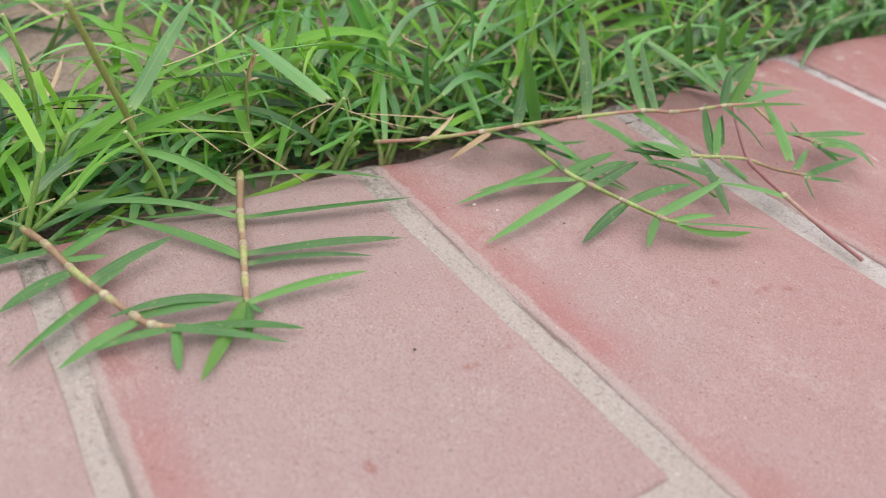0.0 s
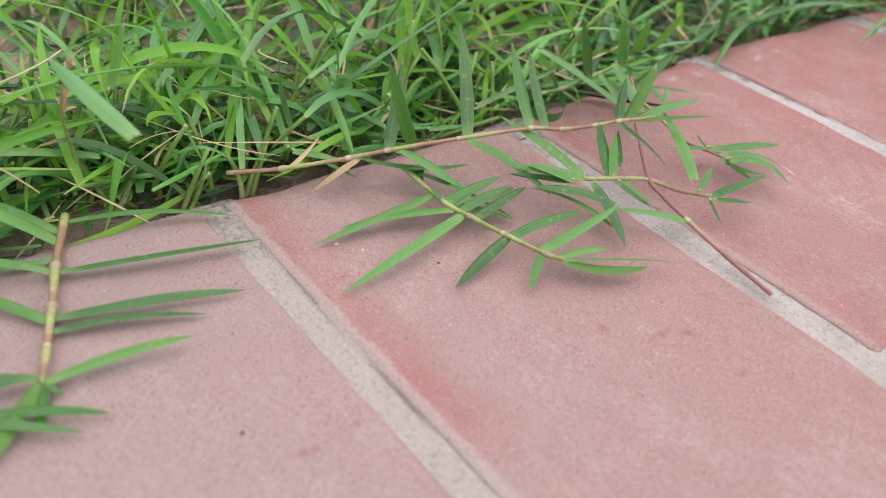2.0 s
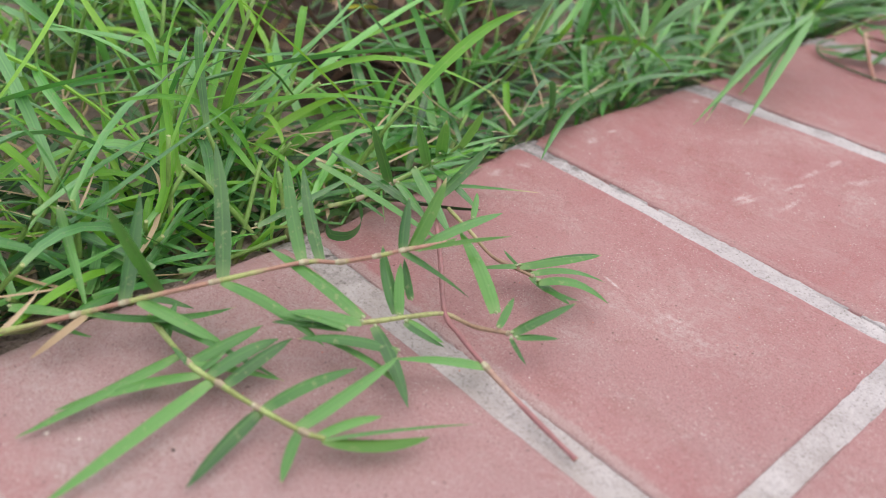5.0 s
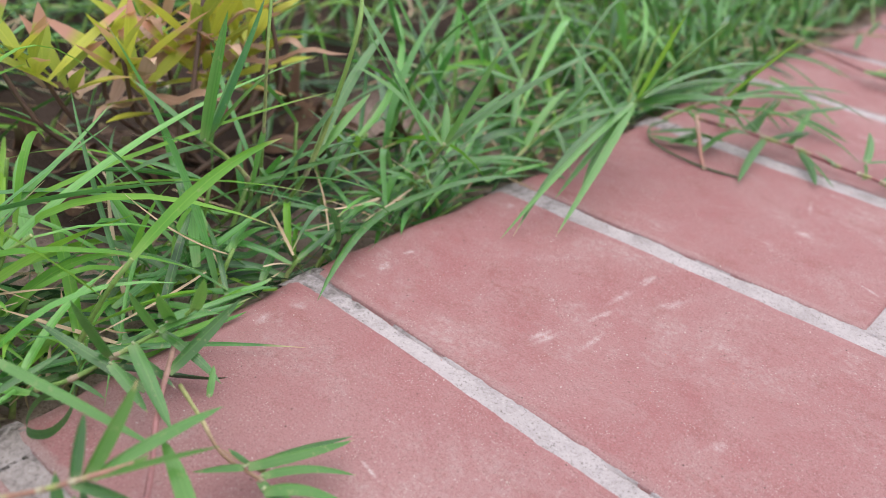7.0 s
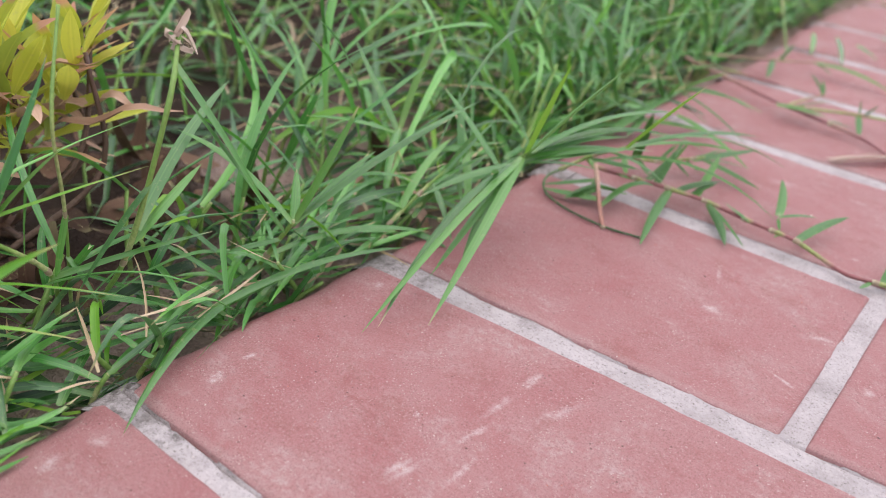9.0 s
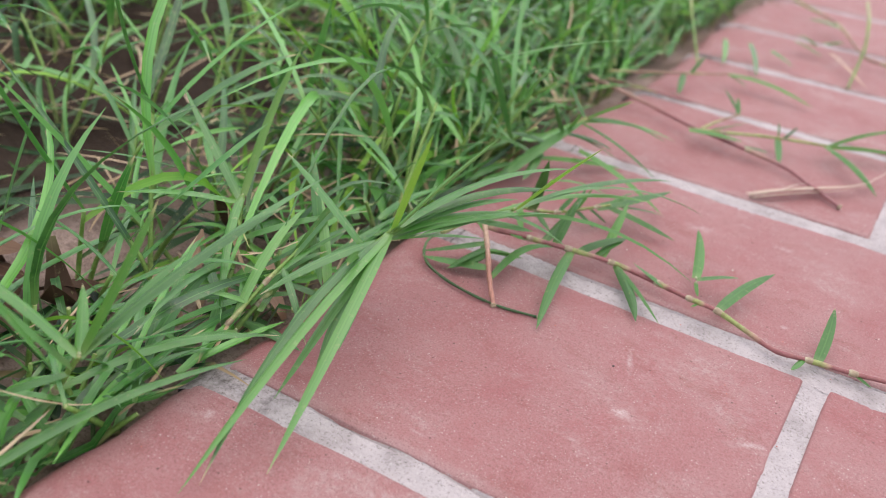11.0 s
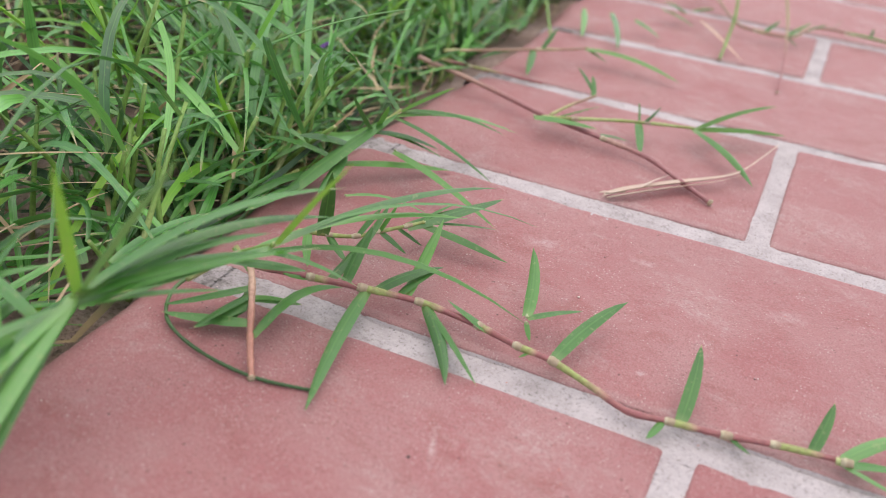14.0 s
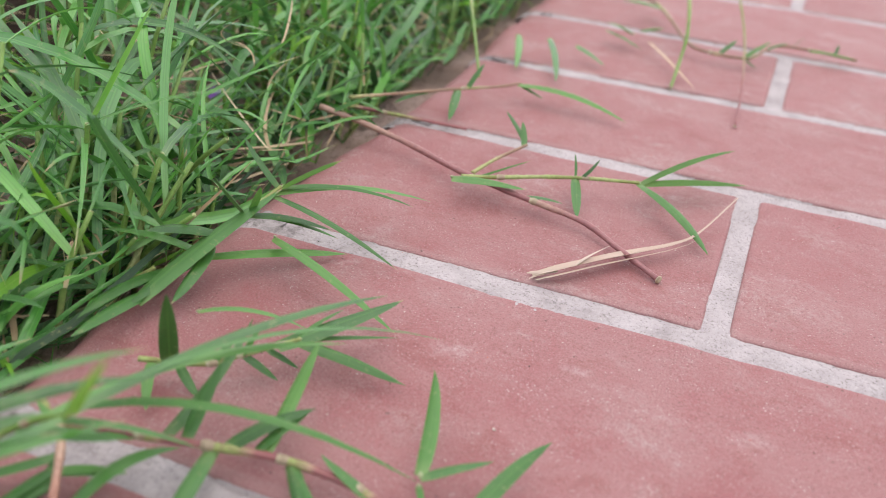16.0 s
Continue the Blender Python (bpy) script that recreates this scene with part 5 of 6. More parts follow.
    runner('couch grass shoot with thin arching blades at the paving edge', [(-0.04, 15.94, -0.20), (0.95, 16.16, 0.40), (1.78, 16.77, 1.00), (2.45, 18.00, 1.80), (2.93, 19.06, 2.30)], 0.9, STEM_FRESH, [
        ((2.71, 17.95, 1.60), (4.33, 19.68, 0.90), 0.3, 5.4, GRASS),
        ((1.87, 16.30, 0.70), (4.82, 19.77, 0.15), 0.25, 5.2, GRASS),
        ((3.30, 18.11, 1.20), (7.88, 16.99, 0.12), 0.35, 4.6, GRASS),
        ((3.03, 18.96, 1.70), (6.12, 23.05, 0.80), 0.3, 3.8, GRASS),
        ((3.08, 18.88, 1.60), (6.60, 19.74, 0.15), 0.35, 3.2, GRASS),
        ((1.84, 17.04, 0.90), (2.36, 14.54, 0.70), 0.2, 5.2, GRASS),
        ((3.08, 19.21, 2.20), (5.99, 22.10, 1.00), 0.4, 2.4, GRASS),
        ((2.82, 17.75, 1.80), (2.18, 16.95, 3.40), 0.1, 4.2, GRASS),
        ((3.00, 18.01, 1.60), (3.15, 17.71, 3.00), 0.1, 5.0, GRASS_YOUNG),
        ((1.71, 16.36, 0.90), (1.43, 13.89, 0.70), 0.2, 6.2, GRASS),
        ((1.10, 15.95, 0.50), (0.61, 12.99, 0.60), 0.3, 6.0, GRASS),
        ((2.98, 18.98, 2.30), (4.83, 19.32, 3.60), 0.2, 3.2, GRASS_YOUNG),
        ((2.49, 17.93, 1.80), (4.39, 20.04, 0.40), 0.3, 3.0, GRASS),
        ((2.19, 17.36, 1.30), (1.11, 15.29, 2.20), 0.3, 5.4, GRASS),
        ((1.75, 16.65, 1.00), (-0.59, 15.51, 1.60), 0.4, 5.0, GRASS),
        ((2.93, 19.06, 2.30), (1.89, 18.80, 3.80), 0.1, 4.0, GRASS),
    ])
    runner('dark red couch grass runner with a cut end across the brick', [(-0.36, 26.92, 1.20), (1.49, 27.23, 0.80), (3.55, 26.94, 0.60), (5.90, 26.00, 0.60), (7.61, 25.59, 0.60), (9.07, 25.27, 0.60), (10.90, 25.18, 0.40), (12.31, 24.32, 0.30), (13.81, 23.46, 0.15)], 1.15, STEM_WINE, [
        ((6.16, 24.71, 1.00), (8.65, 25.57, 0.80), 0.2, 5.6, GRASS),
        ((8.61, 25.61, 0.80), (9.97, 25.68, 0.60), 0.3, 4.4, GRASS),
        ((0.25, 26.76, 1.40), (1.68, 27.30, 2.00), 0.1, 3.6, GRASS),
        ((0.37, 25.54, 1.00), (1.75, 28.21, 0.80), 0.3, 3, GRASS),
    ])
    runner('couch grass side shoot with yellow-green stem on the brick', [(6.25, 25.45, 0.70), (7.47, 25.92, 0.80), (8.89, 26.86, 0.80), (10.24, 27.58, 0.80), (12.06, 28.10, 0.90)], 0.8, STEM_FRESH, [
        ((12.05, 28.14, 0.90), (14.87, 31.77, 1.40), 0.25, 5.0, GRASS_YOUNG),
        ((12.06, 28.07, 0.90), (15.61, 30.71, 0.60), 0.2, 4.6, GRASS_YOUNG),
        ((12.75, 27.85, 0.80), (15.06, 25.57, 0.25), 0.25, 4.8, GRASS),
        ((10.01, 27.49, 0.90), (10.55, 27.94, 1.50), 0.1, 4.4, GRASS),
        ((10.05, 27.19, 0.90), (10.56, 25.56, 0.25), 0.1, 5.0, GRASS),
        ((6.85, 25.47, 0.80), (8.31, 27.09, 1.20), 0.15, 2.6, GRASS_YOUNG),
        ((10.01, 27.16, 0.90), (9.59, 28.10, 1.40), 0, 1.2, GRASS),
    ])
    runner('short broken brown grass stalk on the brick', [(6.43, 26.08, 0.60), (6.84, 27.42, 0.70), (7.51, 29.00, 0.80)], 0.7, STEM_TAN, [
        ((7.32, 28.96, 0.80), (7.02, 29.69, 1.40), 0.1, 3.4, GRASS),
        ((7.19, 29.10, 0.80), (6.12, 30.29, 1.40), 0.2, 2.4, GRASS),
    ])
    runner('dark couch grass stalk in the joint at the lawn edge', [(-0.35, 28.81, 0.60), (1.23, 29.46, 0.40), (3.09, 29.89, 0.30), (4.58, 30.27, 0.20)], 0.8, STEM_RED, [
        ((1.39, 29.07, 0.60), (0.38, 27.94, 1.40), 0.2, 3.6, GRASS),
    ])
    runner('couch grass shoot drooping from the lawn onto the brick', [(0.38, 27.94, 1.40), (1.86, 30.39, 1.10), (3.29, 32.49, 0.90), (4.51, 33.91, 0.80), (5.24, 34.88, 0.80)], 0.7, STEM_TAN, [
        ((5.28, 34.70, 0.90), (10.20, 34.56, 0.30), 0.3, 5.6, GRASS),
        ((5.41, 34.58, 0.40), (6.37, 34.92, 0.30), 0.2, 5, GRASS),
        ((3.50, 32.13, 1.60), (3.78, 30.17, 0.40), 0.2, 4.6, GRASS),
        ((3.71, 32.68, 1.40), (3.87, 33.64, 1.80), 0.2, 4, GRASS),
        ((2.38, 31.29, 1.40), (1.29, 30.11, 0.60), 0.3, 4, GRASS),
    ])
    runner('distant couch grass runner trailing far over the paving', [(4.14, 54.92, 1.00), (8.00, 51.82, 0.80), (10.77, 46.41, 0.60), (12.13, 45.43, 0.60), (14.04, 45.87, 0.60), (15.14, 48.46, 0.70), (16.90, 49.38, 0.60), (19.38, 49.55, 0.50)], 0.9, STEM_TAN, [
        ((14.07, 45.36, 0.70), (14.56, 45.35, 0.30), 0.1, 6, GRASS),
        ((13.74, 45.11, 0.60), (14.89, 46.71, 1.40), 0.3, 6, GRASS),
        ((12.51, 45.57, 0.60), (13.22, 46.51, 1.20), 0.2, 5, GRASS),
        ((14.79, 47.63, 0.80), (15.74, 47.69, 1.20), 0.3, 6, GRASS),
        ((16.22, 48.68, 0.70), (16.48, 49.01, 1.40), 0.1, 5, GRASS),
        ((16.88, 49.17, 0.70), (19.35, 49.20, 0.60), 0.2, 5, GRASS_YOUNG),
        ((18.28, 49.47, 0.60), (18.29, 50.07, 1.00), 0.1, 4, GRASS),
        ((8.35, 51.18, 0.80), (6.44, 48.99, 1.40), 0.2, 5, GRASS),
        ((7.99, 45.81, 0.60), (6.75, 44.20, 1.40), 0.3, 5, GRASS),
        ((8.20, 46.75, 0.60), (9.49, 45.92, 1.20), 0.2, 5, GRASS),
    ])
    runner('thin couch grass stalk arching over the far bricks', [(9.75, 48.51, 3.40), (10.46, 45.56, 3.00), (10.94, 43.72, 1.80), (11.01, 42.47, 0.80), (11.09, 40.44, 0.10)], 0.9, STEM_GREEN, [
    ])
    runner('thin drooping grass stalk over the far bricks', [(12.05, 50.49, 3.40), (12.78, 47.45, 3.00), (13.61, 45.05, 1.80), (14.23, 41.15, 0.80), (14.50, 37.54, 0.10)], 0.6, STEM_RED, [
    ])
    runner('couch grass leaves hanging over the far paving edge', [(0.28, 40.48, 3.00), (1.61, 37.93, 2.00), (3.36, 34.57, 0.80)], 0.8, STEM_GREEN, [
        ((5.98, 41.41, 0.80), (7.68, 41.02, 0.20), 0.2, 5, GRASS),
        ((6.70, 44.86, 0.80), (8.75, 44.49, 0.30), 0.3, 4, GRASS),
        ((8.98, 45.06, 0.60), (12.20, 40.78, 0.15), 0.2, 2.4, DRY),
        ((4.63, 41.09, 1.00), (6.22, 37.27, 0.30), 0.1, 5, GRASS),
        ((3.14, 40.67, 1.00), (4.04, 37.77, 0.30), 0.1, 5, GRASS),
    ])
    runner('tall couch grass shoot leaning over the paving with long blades', [(0.50, 2.20, -0.60), (1.40, 3.00, 1.00), (2.20, 3.80, 2.30), (2.77, 4.35, 3.11)], 0.9, STEM_GREEN, [
        ((2.77, 4.35, 3.11), (5.11, 2.38, 7.91), 0.1, 3.5, GRASS_YOUNG),
        ((2.77, 4.35, 3.11), (6.26, 4.08, 7.68), 0.15, 5.2, GRASS),
        ((2.77, 4.35, 3.11), (6.61, 9.23, 4.81), 0.45, 5.4, GRASS),
        ((2.70, 4.30, 3.00), (6.00, 9.60, 3.60), 0.40, 4.8, GRASS),
        ((2.65, 4.25, 2.90), (5.20, 8.20, 3.00), 0.30, 4.8, GRASS),
        ((2.60, 4.20, 2.80), (4.60, 7.20, 2.20), 0.30, 4.2, GRASS),
        ((2.70, 4.30, 3.00), (3.45, -5.31, 0.15), 0.35, 5.0, GRASS),
        ((2.65, 4.25, 2.95), (3.65, -4.78, 0.15), 0.40, 4.6, GRASS),
        ((2.75, 4.30, 3.05), (4.72, -3.51, 0.15), 0.30, 5.2, GRASS),
        ((2.20, 3.80, 2.30), (3.20, 1.50, 3.40), 0.2, 3.6, GRASS_YOUNG),
        ((1.40, 3.00, 1.00), (2.60, -0.70, 1.00), 0.3, 4.4, GRASS),
        ((1.40, 3.00, 1.00), (-1.20, 5.20, 3.20), 0.3, 4.8, GRASS),
        ((2.20, 3.80, 2.30), (-0.40, 3.00, 5.20), 0.2, 4.6, GRASS),
    ])
    runner('tall couch grass culm with a long leaf browned at its tip', [(-2.60, 16.60, -0.80), (-2.50, 16.80, 1.60), (-2.16, 17.04, 3.81)], 1.0, STEM_GREEN, [
        ((-2.16, 17.04, 3.81), (6.40, 13.20, 8.20), 0.12, 4.6, GRASS),
        ((-2.30, 16.95, 3.00), (-6.00, 18.40, 6.00), 0.3, 4.6, GRASS),
        ((-2.45, 16.85, 2.00), (0.60, 20.60, 3.00), 0.4, 4.8, GRASS),
        ((-2.50, 16.80, 1.40), (-5.40, 13.80, 2.60), 0.3, 4.4, GRASS),
        ((-2.16, 17.04, 3.81), (-1.60, 19.60, 6.80), 0.1, 3.8, GRASS_YOUNG),
    ])
    runner('broad dark couch grass blade lying over the lawn edge', [(-0.20, 14.60, -0.50), (0.30, 15.20, 0.20), (0.80, 15.80, 0.60)], 0.9, STEM_FRESH, [
        ((1.35, 14.30, 0.60), (3.01, 19.00, 2.30), 0.1, 8.0, GRASS),
        ((1.36, 14.91, 0.60), (1.31, 12.10, 0.90), 0.2, 5.4, GRASS),
    ])

    runner('couch grass shoot with a bright upright blade beside the joint', [(2.34, 8.25, 1.00), (3.57, 8.69, 2.00), (4.84, 8.74, 2.80)], 0.8, STEM_GREEN, [
        ((4.84, 8.74, 2.80), (8.15, 6.83, 7.00), 0.1, 5.0, GRASS_YOUNG),
        ((4.58, 8.57, 2.60), (9.60, 16.16, 1.20), 0.5, 3.0, GRASS),
        ((4.59, 8.76, 2.70), (8.16, 15.67, 2.40), 0.3, 3.6, GRASS),
        ((3.87, 8.64, 2.00), (8.04, 13.76, 2.20), 0.3, 3.4, GRASS),
        ((3.50, 8.40, 1.80), (5.39, 9.41, 1.80), 0.2, 4.2, GRASS),
        ((4.75, 8.70, 2.70), (3.41, 4.64, 3.00), 0.2, 4.0, GRASS),
        ((4.29, 8.70, 2.40), (6.37, 10.51, 1.00), 0.4, 3.0, GRASS),
    ])
    runner('couch grass shoot with a fan of long narrow blades', [(-1.90, -5.54, -0.60), (-1.18, -5.23, 0.80), (0.17, -5.19, 2.80)], 1.0, STEM_GREEN, [
        ((0.17, -5.19, 2.80), (0.38, -2.54, 6.20), 0.1, 4.2, GRASS_YOUNG),
        ((0.17, -5.19, 2.80), (2.15, 1.82, 5.80), 0.15, 5.0, GRASS),
        ((0.18, -5.07, 2.90), (2.18, 0.13, 5.60), 0.15, 4.6, GRASS),
        ((0.07, -5.21, 2.70), (0.58, -1.84, 4.40), 0.2, 4.4, GRASS),
        ((-0.34, -5.45, 2.40), (-1.59, -7.99, 7.60), 0.1, 6.0, GRASS),
        ((-0.41, -5.40, 1.80), (-1.59, -6.57, 1.40), 0.2, 4.0, GRASS),
        ((0.11, -5.13, 2.90), (-3.44, -6.76, 5.20), 0.5, 4.6, GRASS),
        ((-0.98, -5.92, 0.40), (-0.96, -8.71, 0.20), 0.2, 4.4, GRASS),
        ((-0.71, -6.63, 0.30), (1.95, -12.94, 0.10), 0.4, 4.8, GRASS),
        ((-0.56, -8.67, 0.40), (1.55, -0.93, 0.60), 0.35, 5.4, GRASS),
        ((-0.95, -5.18, 1.00), (1.72, 0.30, 0.80), 0.4, 5.0, GRASS),
        ((0.08, -4.90, 2.90), (-0.74, -4.22, 4.00), 0.1, 4.4, GRASS),
    ])
    runner('couch grass shoot with a folded leaf at the brick corner', [(-0.77, -0.78, -0.60), (-0.24, 0.17, 0.40), (-0.07, 1.56, 1.20), (0.24, 2.84, 2.00)], 0.8, STEM_GREEN, [
        ((-0.07, 0.29, 0.60), (-0.65, 4.24, 2.60), 0.5, 4.8, GRASS),
        ((-0.15, 0.07, 0.40), (0.18, -1.07, 0.10), 0.1, 1.8, DRY),
        ((0.24, 1.84, 1.60), (1.21, 4.04, 2.60), 0.2, 4.2, GRASS),
        ((0.16, 2.61, 1.80), (1.16, 4.57, 4.00), 0.2, 3.6, GRASS),
        ((0.16, 2.31, 1.40), (2.31, 0.82, 0.40), 0.4, 3.4, GRASS),
        ((-0.08, 0.94, 0.80), (-1.29, -0.36, 1.40), 0.3, 4.4, GRASS),
    ])
    runner('couch grass shoot with narrow blades beside the shrub', [(-4.39, -11.14, -0.60), (-3.90, -11.35, 1.60), (-3.42, -13.30, 4.00)], 0.9, STEM_GREEN, [
        ((-3.37, -13.24, 4.00), (-3.24, -10.70, 8.60), 0.05, 5.6, GRASS),
        ((-3.37, -13.52, 4.00), (-2.80, -12.51, 8.40), 0.05, 5.4, GRASS),
        ((-3.47, -13.65, 4.00), (-3.26, -11.26, 7.40), 0.1, 4.6, GRASS),
        ((-3.31, -13.18, 4.00), (-2.72, -10.85, 6.20), 0.3, 3.6, GRASS_YOUNG),
        ((-3.60, -13.22, 3.80), (-5.46, -14.59, 5.80), 0.2, 4.2, GRASS),
        ((-3.88, -13.27, 3.60), (-4.96, -16.12, 2.60), 0.3, 5.0, GRASS),
        ((-3.90, -11.35, 1.60), (-0.79, -7.63, 3.00), 0.2, 5.2, GRASS),
        ((-3.56, -12.42, 2.60), (-2.79, -15.44, 5.00), 0.2, 4.4, GRASS),
    ])
    runner('thin flowering grass stalk with a pale dry head', [(-4.44, -10.64, -0.60), (-3.73, -10.67, 3.60), (-2.72, -11.12, 7.00), (-3.81, -9.89, 9.60)], 0.6, STEM_GREEN, [
        ((-3.73, -10.67, 3.60), (-3.76, -11.39, 1.00), 0.2, 3.0, GRASS),
        ((-3.61, -10.90, 2.00), (-2.83, -10.49, 0.60), 0.2, 3.0, GRASS),
    ])
    runner('tall couch grass shoot with a wilted pale tip', [(-4.17, -10.34, -0.60), (-2.54, -9.66, 2.00), (-1.36, -8.52, 7.00), (-2.54, -7.10, 8.60)], 0.9, STEM_GREEN, [
        ((-2.11, -7.64, 7.80), (0.31, -6.01, 3.00), 0.15, 6.0, GRASS),
        ((-1.94, -9.05, 4.60), (-2.45, -11.35, 1.60), 0.2, 5.0, GRASS),
        ((-2.13, -9.43, 3.40), (-4.13, -4.12, 6.00), 0.2, 5.4, GRASS),
        ((-2.30, -9.81, 2.60), (-2.37, -6.75, 4.40), 0.2, 5.2, GRASS),
    ])
    runner('couch grass shoot with drooping blades at the lawn edge', [(-1.33, 0.31, -0.60), (-1.98, 2.12, 0.80), (-2.76, 3.42, 2.60)], 0.9, STEM_GREEN, [
        ((-2.65, 3.32, 2.60), (-0.41, -0.06, 0.40), 0.5, 4.4, GRASS),
        ((-2.75, 3.43, 2.80), (-4.78, 8.77, 6.00), 0.1, 4.6, GRASS_YOUNG),
        ((-2.60, 3.16, 2.60), (-4.69, -0.05, 3.40), 0.2, 4.8, GRASS),
        ((-2.78, 3.41, 2.40), (-6.33, 4.34, 5.20), 0.2, 4.6, GRASS),
        ((-2.36, 2.58, 1.60), (1.21, 5.21, 2.80), 0.3, 4.6, GRASS),
        ((-2.11, 2.03, 0.80), (-1.73, -1.86, 2.00), 0.2, 4.4, GRASS),
        ((-2.18, 2.33, 1.00), (-0.48, -3.13, 1.80), 0.3, 4.8, GRASS),
        ((-2.72, 3.05, 1.80), (-0.79, 5.83, 4.00), 0.2, 4.4, GRASS),
        ((-1.86, 1.53, 0.40), (-0.90, 4.08, 1.80), 0.2, 4.4, GRASS),
    ])
    runner('couch grass shoot with low blades across the brick end', [(-0.53, 0.62, -0.40), (-0.24, 1.49, 0.40), (-0.07, 2.91, 1.00), (0.02, 4.08, 2.20)], 0.9, STEM_GREEN, [
        ((-0.16, 1.86, 0.60), (0.29, 5.06, 3.40), 0.1, 5.2, GRASS_YOUNG),
        ((-0.14, 2.52, 0.80), (1.40, 3.14, 0.30), 0.3, 4.0, GRASS),
        ((-0.13, 3.20, 1.00), (0.53, 5.21, 2.00), 0.2, 4.4, GRASS),
        ((-0.22, 0.62, 0.20), (2.10, 0.79, 0.10), 0.2, 5.0, GRASS),
        ((-0.00, 0.22, 0.20), (-1.00, -2.98, 0.80), 0.3, 5.4, GRASS),
        ((-0.12, 3.96, 1.80), (0.88, 3.26, 0.60), 0.3, 4.0, GRASS),
        ((0.02, 4.08, 2.20), (-0.92, 4.80, 4.40), 0.1, 4.6, GRASS),
    ])
    runner('leafy couch grass tuft leaning from the lawn over the paving', [(0.20, 3.40, -0.60), (1.40, 3.90, 1.20), (2.50, 4.20, 2.70)], 0.9, STEM_GREEN, [
        ((2.50, 4.20, 2.70), (3.15, -1.53, 0.40), 0.35, 4.6, GRASS),
        ((2.50, 4.20, 2.70), (3.69, -0.51, 0.50), 0.3, 4.4, GRASS),
        ((2.50, 4.20, 2.70), (1.18, 0.04, 2.20), 0.3, 4.8, GRASS),
        ((2.50, 4.20, 2.70), (5.20, 8.10, 3.60), 0.3, 4.6, GRASS),
        ((2.50, 4.20, 2.70), (6.03, 9.00, 3.00), 0.35, 4.2, GRASS),
        ((2.50, 4.20, 2.70), (3.65, 0.68, 1.00), 0.35, 4.2, GRASS),
    ])
    runner('leafy green tip of a couch grass runner beside the joint', [(19.14, 11.65, 0.35), (19.33, 11.64, 0.40), (19.49, 11.64, 0.45)], 0.9, STEM_GREEN, [
        ((19.19, 11.60, 0.40), (20.66, 12.81, 0.90), 0.3, 4.8, GRASS),
        ((19.33, 11.64, 0.40), (20.76, 12.23, 0.30), 0.2, 4.2, GRASS),
        ((19.19, 11.58, 0.40), (20.63, 11.40, 0.20), 0.2, 2.4, GRASS),
    ])


def build_curled_leaf():
    """A blade rolled into an open ring at the lawn edge."""
    ring = smooth_line(np.array([(-0.6, -19.6, 0.5), (0.77, -20.51, 0.55), (2.0, -21.3, 0.62), (2.4, -22.02, 0.62), (1.9, -22.35, 0.5), (1.13, -21.95, 0.36), (0.75, -21.4, 0.3), (1.05, -21.05, 0.28)]) * 0.01, 30)
    v, f, u = ribbons(ring[None], [0.0034], 0.2, np.array([0.15, 0.1, 1.0]), np.array([0.7, 1, 1, 0.9, 0.4]))
    tagged(new("curled_leaf", mesh_of("curled_leaf", v, f, GRASS_RUNNER, u)), "dark green grass blade curled into a ring on brick", "leaf")


SHRUB_LEAF = leaf_material("yellow green shrub leaf", (0.38, 0.46, 0.05), (0.54, 0.60, 0.06), (0.72, 0.70, 0.12), (0.68, 0.33, 0.26), tip_at=0.62, through=0.32, gloss=0.5, tips=0.75, sky_sheen=0.0)
SHRUB_DEEP = leaf_material("olive shrub leaf", (0.22, 0.32, 0.04), (0.34, 0.42, 0.05), (0.48, 0.52, 0.08), (0.55, 0.27, 0.20), tip_at=0.6, through=0.3, gloss=0.5, tips=0.8, sky_sheen=0.0)
SHRUB_DRY = leaf_material("withered pink brown leaf", (0.36, 0.20, 0.13), (0.50, 0.30, 0.21), (0.62, 0.42, 0.31), (0.30, 0.16, 0.10), tip_at=0.8, through=0.15, gloss=0.6, sky_sheen=0.0)
DEAD = leaf_material("dead brown leaf", (0.050, 0.027, 0.018), (0.090, 0.050, 0.033), (0.17, 0.100, 0.066), (0.14, 0.08, 0.05), through=0.05, gloss=0.7, sky_sheen=0.0, spec=0.15)
BARK = stem_material("brown twig bark", (0.11, 0.06, 0.045), (0.17, 0.095, 0.07), (0.24, 0.15, 0.11))
LANCE = np.array([0.28, 0.55, 0.82, 1.0, 0.96, 0.78, 0.46, 0.04])
BROAD = np.array([0.22, 0.45, 0.72, 0.93, 1.0, 0.92, 0.66, 0.08])


